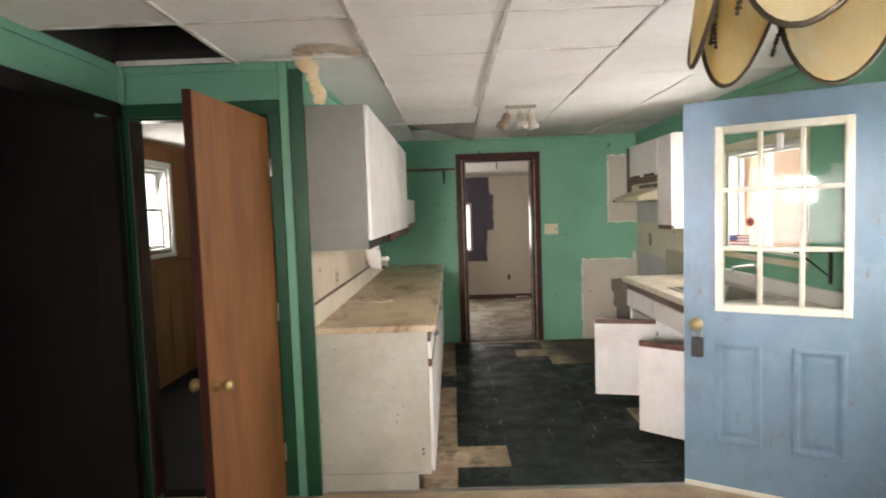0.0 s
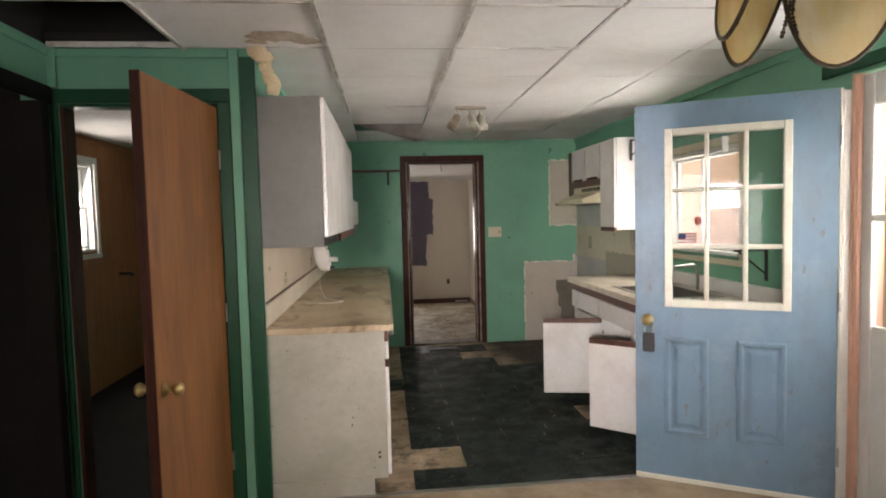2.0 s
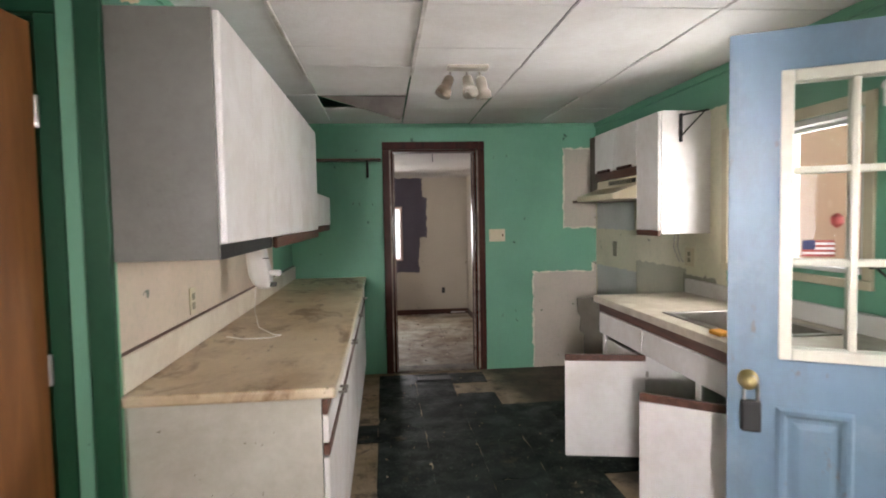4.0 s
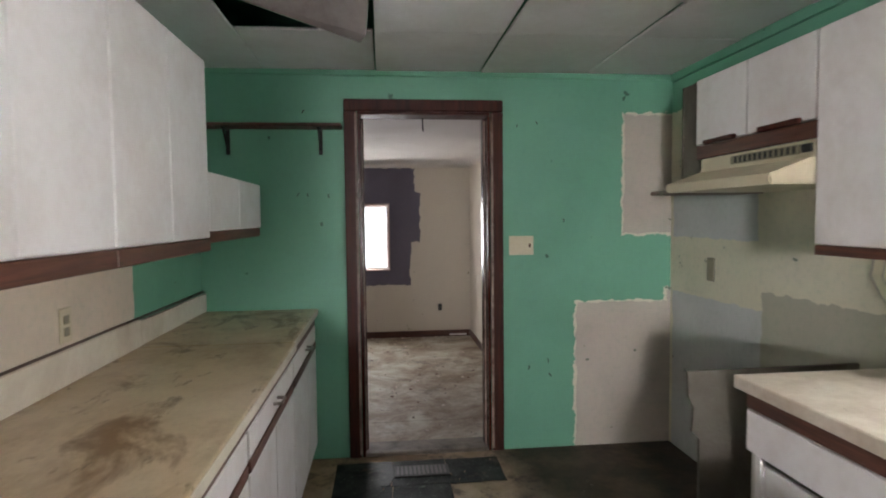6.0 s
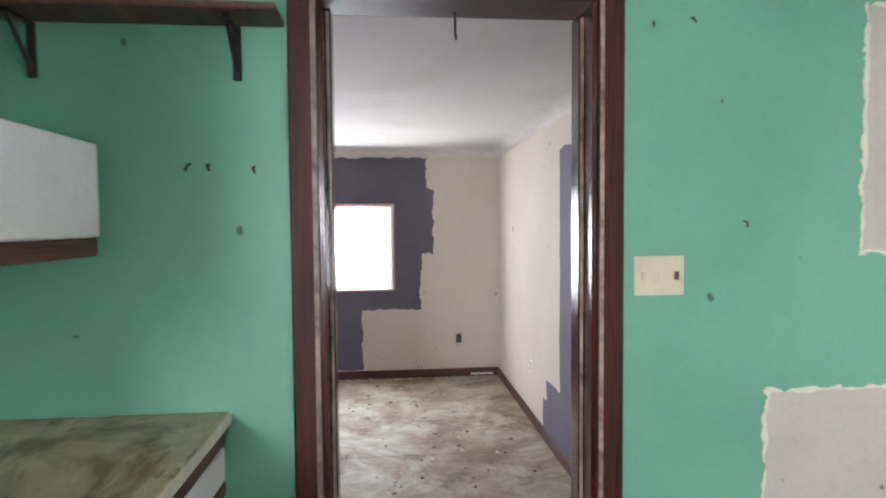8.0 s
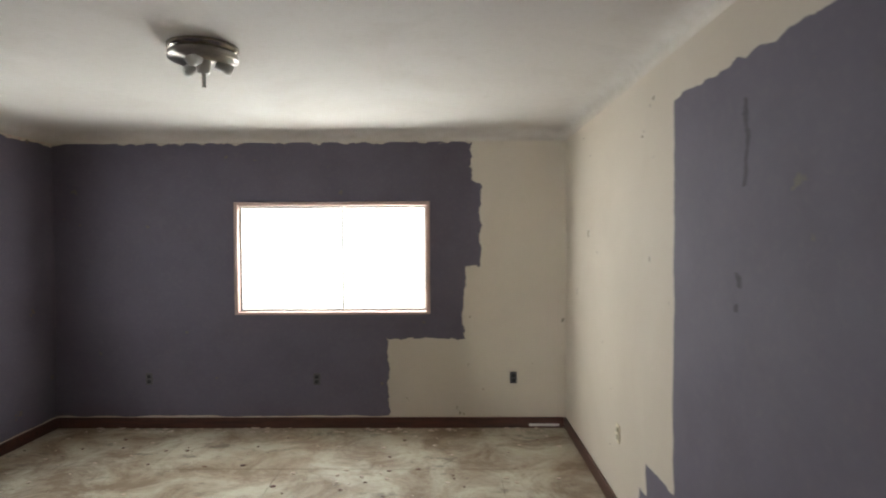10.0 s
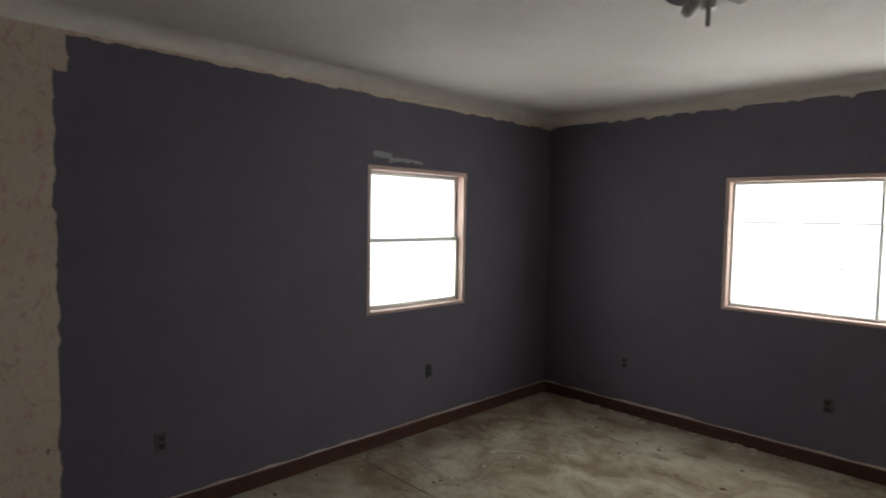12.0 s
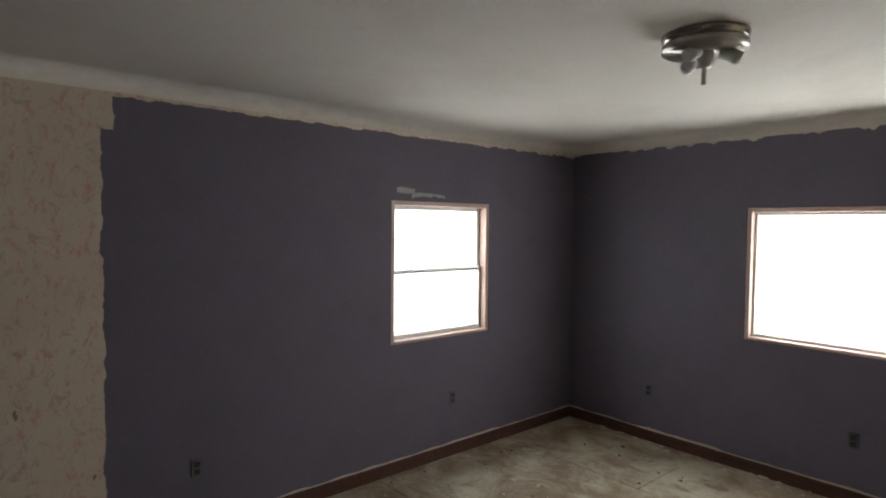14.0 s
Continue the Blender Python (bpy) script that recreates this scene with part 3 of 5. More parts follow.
def upper_cabinets_left():
    ys = [3.0, 3.82, 4.64, 5.46]
    for y0, y1 in zip(ys, ys[1:]):
        c = thing("wall_cabinet", "white laminate wall cabinet with wood bottom rail", "cabinet", (-0.6, (y0 + y1) / 2, 1.31), group="wall cabinets over the counter")
        part("body", box(KX0 + 0.003, -0.44, y0 + 0.001, y1 - 0.001, 1.31, 2.06, 0.002), M_WHITE, c)
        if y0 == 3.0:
            part("end_panel", box(KX0 + 0.003, -0.44, 2.995, 3.0005, 1.31, 2.06, 0.001), M_GREYSIDE, c, "grimy side panel, greyed down for shade")
            # Black strip painted in for the shaded recess; the rail is missing here.
            part("gap_shade", box(-0.45, -0.4385, y0 + 0.004, y1 - 0.004, 1.3095, 1.356, 0.001), M_BLACK, c, "black strip for the shade where the rail is missing")
        else:
            part("bottom_rail", box(-0.437, -0.416, y0 + 0.001, y1 - 0.001, 1.305, 1.355, 0.004), M_BROWN, c)
        my = (y0 + y1) / 2
        for a, b in ((y0 + 0.003, my - 0.002), (my + 0.002, y1 - 0.003)):
            part("door", box(-0.438, -0.418, a, b, 1.358, 2.055, 0.004), M_WHITE, c)
    c = thing("small_wall_cabinet", "low white wall cabinet with wood bottom rail", "cabinet", (-0.6, 5.95, 1.38))
    part("body", box(KX0 + 0.003, -0.44, 5.462, 6.44, 1.37, 1.625, 0.002), M_WHITE, c)
    part("bottom_rail", box(-0.455, -0.425, 5.462, 6.44, 1.335, 1.382, 0.004), M_BROWN, c)
    for a, b in ((5.465, 5.95), (5.955, 6.438)):
        part("door", box(-0.438, -0.418, a, b, 1.385, 1.622, 0.004), M_WHITE, c)


upper_cabinets_left()


M_SCRAPED = worn("scraped_pale_paint", (0.34, 0.27, 0.22), (0.08, 0.04, 0.03), 0.6, big=14.0, amount=0.9)


def kitchen_door_trim():
    for name, y0, y1, s in (("door_casing_kitchen", 6.472, 6.498, 0.075), ("door_casing_bedroom", BY0 + 0.002, BY0 + 0.024, 0.075)):
        t = thing(name, "dark mahogany door casing, scuffed", "door casing", (0.52, y0, 0), kind="structure")
        part("side", box(DOOR_X0 - s, DOOR_X0 - 0.002, y0, y1, BF if y0 > 6.6 else 0, DOOR_Z, 0.005), M_CASING, t)
        part("side", box(DOOR_X1 + 0.002, DOOR_X1 + s, y0, y1, BF if y0 > 6.6 else 0, DOOR_Z, 0.005), M_CASING, t)
        part("head", box(DOOR_X0 - s, DOOR_X1 + s, y0 - 0.002, y1, DOOR_Z + 0.001, DOOR_Z + 0.07, 0.005), M_CASING, t)
    j = thing("door_jamb", "dark wooden jamb lining a deep doorway", "door jamb", (0.52, 6.68, 0), kind="structure")
    part("jamb_side", box(DOOR_X0 + 0.001, DOOR_X0 + 0.018, 6.48, BY0, 0.0, DOOR_Z - 0.019, 0.002), M_JAMB, j)
    part("jamb_side", box(DOOR_X1 - 0.018, DOOR_X1 - 0.001, 6.48, BY0, 0.0, DOOR_Z - 0.019, 0.002), M_JAMB, j)
    part("jamb_head", box(DOOR_X0 + 0.001, DOOR_X1 - 0.001, 6.48, BY0, DOOR_Z - 0.018, DOOR_Z - 0.001, 0.002), M_CASING, j)
    part("stop", box(DOOR_X0 + 0.019, DOOR_X0 + 0.034, 6.55, 6.62, 0.0, DOOR_Z - 0.03, 0.002), M_JAMB, j)
    part("stop", box(DOOR_X1 - 0.034, DOOR_X1 - 0.019, 6.55, 6.62, 0.0, DOOR_Z - 0.03, 0.002), M_JAMB, j)
    for x0, x1 in ((DOOR_X0 - 0.014, DOOR_X0 + 0.0), (DOOR_X1 - 0.0, DOOR_X1 + 0.014)):
        part("scraped_edge", box(x0, x1, 6.468, 6.4715, 0.02, DOOR_Z - 0.01, 0.001), M_SCRAPED, j, "scraped pale paint edge")
    part("scraped_edge", box(DOOR_X0 + 0.02, DOOR_X0 + 0.03, 6.546, 6.5495, 0.02, DOOR_Z - 0.04, 0.001), M_SCRAPED, j)
    part("scraped_edge", box(DOOR_X1 - 0.03, DOOR_X1 - 0.02, 6.546, 6.5495, 0.02, DOOR_Z - 0.04, 0.001), M_SCRAPED, j)
    part("threshold", box(DOOR_X0 + 0.019, DOOR_X1 - 0.019, 6.49, BY0 + 0.03, BF, 0.018, 0.006), M_SILLBOARD, j, "worn grey threshold board")


kitchen_door_trim()



# ---- front room and kitchen things ----
def hinge(parent, x, y, z):
    part("hinge", tube([(x, y, z - 0.045), (x, y, z + 0.045)], 0.008, 8), M_METAL, parent)


def interior_door():
    d = thing("interior_door", "open orange-brown veneer hollow door with brass knob", "door", (-0.945, 2.975, 0.0), -95)
    part("leaf", box(0.004, 0.732, -0.018, 0.018, 0.015, 2.0, 0.003), M_ORANGE, d)
    part("edge_strip", box(0.733, 0.739, -0.0185, 0.0185, 0.015, 2.0, 0.001), M_CASING, d, "dark bare wood edge")
    for s in (1, -1):
        k = part("knob", lathe([(0.026, 0.0), (0.026, 0.006), (0.011, 0.012), (0.011, 0.035), (0.024, 0.045), (0.028, 0.058), (0.022, 0.068), (0.0, 0.072)], 20, ((0.675, s * 0.018, 0.82), (0, s, 0))), M_BRASS, d, "tarnished brass knob", True)
    for z in (0.25, 1.0, 1.75):
        hinge(d, 0.0, 0.02, z)
        part("hinge_leaf", box(-0.03, -0.004, 0.012, 0.016, z - 0.045, z + 0.045, 0.001), M_COPPER_OLD, d)


M_COPPER_OLD = worn("rusty_hinge", (0.22, 0.10, 0.06), (0.08, 0.04, 0.03), 0.5, metal=0.5)
interior_door()


def partition_trim():
    t = thing("door_casing_partition", "dark green painted door casing", "door casing", (-1.3, 2.985, 0), kind="structure")
    part("side", box(-1.786, -1.662, 2.982, 2.998, 0, 2.03, 0.003), M_DARKGREEN, t)
    part("side", box(-0.928, -0.868, 2.982, 2.998, 0, 2.03, 0.003), M_DARKGREEN, t)
    part("head", box(-1.72, -0.868, 2.980, 2.998, 2.031, 2.095, 0.003), M_DARKGREEN, t)
    part("jamb_side", box(-1.659, -1.642, 3.0, 3.1, 0, 2.013, 0.002), M_CASING, t)
    part("jamb_side", box(-0.948, -0.931, 3.0, 3.1, 0, 2.013, 0.002), M_DARKGREEN, t)
    part("jamb_head", box(-1.659, -0.931, 3.0, 3.1, 2.014, 2.028, 0.002), M_DARKGREEN, t)
    p = thing("corner_post", "dark green corner board with mint painted edge", "trim", (-0.8, 3.0, 0), kind="structure")
    part("dark_board", box(-0.815, -0.742, 2.972, 2.998, 0.0, 2.245, 0.004), M_DARKGREEN, p)
    part("mint_board", box(-0.866, -0.818, 2.980, 2.998, 0.0, 2.285, 0.004), M_GREEN, p)
    part("mint_return", box(-0.766, -0.744, 3.0, 3.016, 0.0, 2.28, 0.003), M_GREENTRIM, p)
    c = thing("wall_trim", "green painted ceiling strips", "trim", (-1.2, 2.99, 2.2), kind="structure")
    part("strip", box(-1.66, -0.87, 2.984, 2.998, 2.245, 2.285, 0.003), M_GREEN, c)
    part("strip", box(-1.688, -1.672, -1.69, 2.98, 2.245, 2.285, 0.003), M_GREEN, c)
    part("strip", box(-1.688, -1.655, 2.962, 2.982, 2.10, 2.285, 0.003), M_GREEN, c)
    part("strip", box(KX0 + 0.02, KX1 - 0.02, 6.482, 6.498, 2.255, 2.288, 0.003), M_GREEN, c)
    part("strip", box(KX1 - 0.022, KX1 - 0.002, -1.69, 6.48, 2.24, 2.288, 0.003), M_GREEN, c)
    part("strip", box(KX0 + 0.002, KX0 + 0.02, 3.02, 6.48, 2.25, 2.288, 0.003), M_GREEN, c)
    # This trim takes the near-black too, painting in the opening's shade.
    o = thing("opening_trim", "boards round a wide opening, near black for its shade", "trim", (-1.69, 1.6, 0), kind="structure")
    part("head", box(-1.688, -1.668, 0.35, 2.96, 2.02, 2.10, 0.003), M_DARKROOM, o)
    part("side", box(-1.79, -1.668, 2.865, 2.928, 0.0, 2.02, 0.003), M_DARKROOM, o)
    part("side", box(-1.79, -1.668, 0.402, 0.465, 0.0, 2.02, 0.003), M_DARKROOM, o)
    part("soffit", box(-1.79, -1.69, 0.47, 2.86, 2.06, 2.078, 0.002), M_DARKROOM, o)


partition_trim()


# Greenish timber whose colour is darkened for the lack of light up there.
M_JOIST = worn("unlit_green_timber", (0.030, 0.045, 0.038), (0.012, 0.014, 0.012), 0.8, big=3.0, amount=0.8)


def attic_joists():
    t = thing("ceiling_joists", "dark timber joists seen through a ceiling hole", "joist", (-1.2, 2.6, 2.4))
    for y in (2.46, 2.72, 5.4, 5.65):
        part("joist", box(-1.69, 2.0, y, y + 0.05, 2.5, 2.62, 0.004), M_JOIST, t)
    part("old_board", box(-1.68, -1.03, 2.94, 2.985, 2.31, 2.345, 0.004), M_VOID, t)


attic_joists()


def foam(name, label, place, lumps, seed):
    """Cured spray foam: a run of overlapping lumps with an uneven skin."""
    t = thing(name, label, "foam", place)
    for x, y, z, r in lumps:
        bm = bmesh.new()
        lo = 0
        bmesh.ops.create_icosphere(bm, subdivisions=4, radius=r)
        bm.verts.ensure_lookup_table()
        for v in bm.verts[lo:]:
            at = v.co + Vector((x, 0, z))
            n = noise.noise(at * 30) + 0.6 * noise.noise(at * 75)
            v.co = v.co * (1.08 + 0.42 * n)
            v.co.y *= 0.32
            v.co += Vector((x, y, z))
        part("lump", bm, M_FOAM, t, "", True)


M_FOAM = worn("cured_yellow_foam", (0.72, 0.58, 0.38), (0.50, 0.35, 0.2), 0.8, big=9.0, amount=0.6, bump=0.4)
foam("spray_foam", "cream cured spray foam smeared over the wall corner", (-0.70, 2.985, 2.06),
     [(-0.745, 2.965, 2.268, 0.026), (-0.715, 2.962, 2.256, 0.036), (-0.690, 2.966, 2.232, 0.034), (-0.690, 2.968, 2.200, 0.030), (-0.676, 2.97, 2.165, 0.026), (-0.664, 2.972, 2.130, 0.034), (-0.655, 2.975, 2.095, 0.034)], 3)


# Tile colour taken down to grey brown for the hanging piece's shade.
M_TILESHADE = worn("shaded_tile_grey_brown", (0.20, 0.18, 0.165), (0.11, 0.09, 0.08), 0.85, big=4.0, amount=0.7, bump=0.3)
M_PEEL = worn("peeling_stained_paper", (0.60, 0.53, 0.43), (0.30, 0.20, 0.11), 0.85, big=7.0, fine=40.0, amount=0.9, bump=0.4)


def ceiling_patch():
    bm = bmesh.new()
    rnd = random.Random(7)
    for k, (cx, cy, rx, ry) in enumerate(((-0.60, 2.78, 0.13, 0.085), (-0.47, 2.83, 0.075, 0.06), (-0.70, 2.85, 0.05, 0.03))):
        ring = [bm.verts.new((cx + rx * math.cos(a) * rnd.uniform(0.8, 1.1), cy + ry * math.sin(a) * rnd.uniform(0.7, 1.15), KZ - 0.004 - 0.003 * k)) for a in [i * math.tau / 22 for i in range(22)]]
        low = [bm.verts.new((v.co.x, v.co.y, v.co.z - 0.004)) for v in ring]
        bm.faces.new(low[::-1])
        for i in range(22):
            bm.faces.new((ring[i], ring[(i + 1) % 22], low[(i + 1) % 22], low[i]))
    bmesh.ops.recalc_face_normals(bm, faces=bm.faces)
    part("stain", bm, M_PEEL, thing("ceiling_stain_patch", "peeling brown stained patch on a ceiling tile", "stain", (-0.5, 2.8, KZ)))
    q = bmesh.new()
    a = [q.verts.new(c) for c in ((-0.375, 5.335, 2.290), (0.19, 5.50, 2.150), (0.215, 5.46, 2.17), (0.232, 5.335, 2.288))]
    b = [q.verts.new(v.co + Vector((-0.004, 0.008, 0.011))) for v in a]
    q.faces.new(a)
    q.faces.new(b[::-1])
    for i in range(4):
        q.faces.new((a[i], b[i], b[(i + 1) % 4], a[(i + 1) % 4]))
    bmesh.ops.recalc_face_normals(q, faces=q.faces)
    part("board", q, M_TILESHADE, thing("hanging_ceiling_tile", "broken ceiling tile hanging out of a dark hole", "ceiling tile", (-0.35, 5.4, 2.29)))


ceiling_patch()


def front_door():
    """Turned about its hinge; x runs from the hinge to the free edge, y is its thickness."""
    d = thing("front_door", "open blue front door with nine glass panes", "door", (1.995, 2.572, 0.0), 150)
    W, H, T = 0.912, 2.0, 0.022
    gx0, gx1, gz0, gz1 = 0.212, 0.742, 0.968, 1.848
    leaf = bmesh.new()
    for a in ((0, W, 0.02, gz0), (0, W, gz1, H), (0, gx0, gz0, gz1), (gx1, W, gz0, gz1)):
        cuboid(leaf, a[0], a[1], -T, T, a[2], a[3])
    body = part("leaf", leaf, M_BLUE, d)
    for s in (1, -1):
        y0, y1 = (T + 0.0005, T + 0.012) if s > 0 else (-T - 0.012, -T - 0.0005)
        fr = part("window_frame", bmesh.new(), M_DOORTRIM, d, "white plastic glazing frame")
        for nm, b in (("side", (gx0 - 0.022, gx0 + 0.014, gz0 - 0.022, gz1 + 0.022)), ("side", (gx1 - 0.014, gx1 + 0.022, gz0 - 0.022, gz1 + 0.022)),
                      ("rail", (gx0 + 0.015, gx1 - 0.015, gz0 - 0.022, gz0 + 0.014)), ("rail", (gx0 + 0.015, gx1 - 0.015, gz1 - 0.014, gz1 + 0.022))):
            part(nm, box(b[0], b[1], y0, y1, b[2], b[3], 0.004, 2), M_DOORTRIM, fr)
        for k in (1, 2):
            x, z = gx0 + (gx1 - gx0) * k / 3, gz0 + (gz1 - gz0) * k / 3
            part("muntin", box(x - 0.011, x + 0.011, y0 - 0.004 if s > 0 else y0, y1 - 0.003 if s > 0 else y1 + 0.003, gz0 + 0.015, gz1 - 0.015, 0.004), M_DOORTRIM, fr)
            part("muntin", box(gx0 + 0.015, gx1 - 0.015, y0 - 0.002 if s > 0 else y0 + 0.003, y1 - 0.005 if s > 0 else y1 + 0.001, z - 0.011, z + 0.011, 0.004), M_DOORTRIM, fr)
        # two tall pressed panels below the glass: a raised bead, a groove and a raised field
        for a, b in ((0.205, 0.425), (0.552, 0.768)):
            z0, z1, y = 0.265, 0.788, s * T
            ring = bmesh.new()
            loops = []
            for inset, rise in ((0.0, 0.0), (0.010, 0.011), (0.022, 0.011), (0.034, 0.001), (0.046, 0.001), (0.066, 0.009)):
                loops.append([ring.verts.new((x, y + s * rise, z)) for x, z in ((a + inset, z0 + inset), (b - inset, z0 + inset), (b - inset, z1 - inset), (a + inset, z1 - inset))])
            for u, w in zip(loops, loops[1:]):
                for k in range(4):
                    ring.faces.new((u[k], u[(k + 1) % 4], w[(k + 1) % 4], w[k]))
            ring.faces.new(loops[-1])
            bmesh.ops.recalc_face_normals(ring, faces=ring.faces)
            part("raised_panel", ring, M_BLUE, body)
    pane = part("pane", box(gx0 + 0.001, gx1 - 0.001, -0.003, 0.003, gz0 + 0.001, gz1 - 0.001, 0), M_GLASS, d)
    pane.visible_shadow = False
    part("bottom_sweep", box(0.0, W, -T - 0.006, T + 0.004, 0.008, 0.035, 0.003), M_DOORTRIM, d, "dirty pale bottom sweep")
    part("hinge_edge", box(-0.012, -0.001, -T, T, 0.02, H, 0.002), M_DOORTRIM, d, "chipped white hinge edge")
    for s in (1, -1):
        part("knob", lathe([(0.032, 0.0), (0.032, 0.005), (0.013, 0.010), (0.012, 0.03), (0.022, 0.036), (0.025, 0.048), (0.018, 0.057), (0.0, 0.06)], 20, ((W - 0.062, s * T, 0.872), (0, s, 0))), M_BRASS, d, "brass door knob", True)
    for z in (0.25, 1.0, 1.78):
        hinge(d, -0.005, T + 0.004, z)
    lock = thing("key_lockbox", "black key lockbox hanging on the brass door knob", "lockbox", (1.995 - 0.843 * math.cos(radians(30)), 2.572 + 0.843 * math.sin(radians(30)), 0.738), 150)
    for nm, b, m in (("case", (-0.03, 0.03, T + 0.016, T + 0.05, -0.03, 0.072), M_BLACK),):
        part(nm, box(*b, 0.008, 2), m, lock)
    part("shackle", tube([(-0.02, T + 0.033, 0.065), (-0.02, T + 0.033, 0.13), (-0.008, T + 0.033, 0.15), (0.008, T + 0.033, 0.15), (0.02, T + 0.033, 0.13), (0.02, T + 0.033, 0.065)], 0.005), M_METAL, lock)
    f = thing("flag_sticker", "small striped flag sticker with blue corner on glass", "sticker", (1.995, 2.572, 0.0), 150)
    fx, fz, fy = gx1 - 0.131, 1.280, 0.0035
    for k in range(7):
        part("stripe", box(fx, fx + 0.088, fy, fy + 0.0012, fz + k * 0.0075, fz + k * 0.0075 + 0.0072, 0), M_FLAGRED if k % 2 == 0 else M_VINYL, f)
    part("canton", box(fx + 0.052, fx + 0.088, fy + 0.0013, fy + 0.002, fz + 0.0225, fz + 0.0525, 0), M_FLAGBLUE, f)
    o = thing("suction_hook", "white plastic hook stuck to a glass pane", "hook", (1.995, 2.572, 0.0), 150)
    part("cup", lathe([(0.018, 0.0), (0.016, 0.006), (0.006, 0.012)], 14, ((gx1 - 0.26, 0.0035, 1.80), (0, 1, 0))), M_VINYL, o)
    part("hook", box(gx1 - 0.275, gx1 - 0.245, 0.012, 0.024, 1.735, 1.815, 0.006, 2), M_VINYL, o)
    r = thing("small_ornament", "small red brown ornament hanging on the glass", "ornament", (1.995, 2.572, 0.0), 150)
    part("bead", lathe([(0.004, -0.024), (0.018, -0.01), (0.018, 0.01), (0.004, 0.022)], 12, ((gx1 - 0.135, 0.012, 1.395), (0, 0, 1))), M_FLAGRED, r)


M_FLAGRED = worn("faded_red", (0.35, 0.06, 0.05), (0.25, 0.08, 0.06), 0.6)
M_FLAGBLUE = worn("navy_blue", (0.02, 0.03, 0.12), (0.04, 0.05, 0.12), 0.6)
M_DOORTRIM = worn("yellowed_white_plastic", (0.70, 0.68, 0.58), (0.45, 0.40, 0.30), 0.4)
front_door()


def front_entry():
    t = thing("front_door_casing", "peach painted jamb with dark green head board", "door casing", (2.06, 2.1, 0), kind="structure")
    part("jamb_side", box(2.034, 2.20, 2.532, 2.549, 0.0, 2.06, 0.003), M_PEACH, t)
    part("jamb_side", box(2.05, 2.20, 1.621, 1.636, 0.0, 2.06, 0.003), M_PEACH, t)
    part("stop", box(2.036, 2.058, 2.505, 2.531, 0.02, 2.05, 0.003), M_PEACH, t)
    part("head", box(2.036, 2.058, 1.50, 2.74, 2.075, 2.135, 0.003), M_DARKGREEN, t, "dark green head casing")
    part("side", box(2.004, 2.058, 2.551, 2.62, 0.0, 1.99, 0.003), M_VINYL, t, "chipped white side casing")
    part("threshold", box(2.0, 2.2, 1.62, 2.55, 0.0, 0.02, 0.004), M_METAL, t)
    s = thing("storm_door", "closed white storm door with a bright glass pane", "door", (2.18, 2.08, 0.02))
    part("stile", box(2.072, 2.10, 2.462, 2.528, 0.025, 2.05, 0.006, 2), M_VINYL, s)
    part("stile", box(2.072, 2.10, 1.63, 1.75, 0.025, 2.05, 0.006, 2), M_VINYL, s)
    part("rail", box(2.072, 2.10, 1.751, 2.461, 0.025, 0.90, 0.006, 2), M_VINYL, s)
    part("rail", box(2.072, 2.10, 1.751, 2.461, 1.90, 2.05, 0.006, 2), M_VINYL, s)
    part("sash", box(2.06, 2.071, 1.76, 2.45, 1.38, 1.41, 0.003), M_VINYL, s)
    for a in ((2.452, 2.478, 0.88, 1.93), (1.735, 1.775, 0.88, 1.93)):
        part("glazing_bead", box(2.06, 2.071, a[0], a[1], a[2], a[3], 0.004), M_VINYL, s)
    p = part("pane", box(2.082, 2.088, 1.751, 2.461, 0.901, 1.899, 0), M_GLASS, s)
    p.visible_shadow = False
    part("porch_wall", box(3.1, 3.2, 2.75, 6.2, -0.1, 2.9, 0), M_PEACH, thing("porch", "peach painted porch wall beyond the kitchen window", "wall", (2.95, 4, 0), kind="structure"))


front_entry()


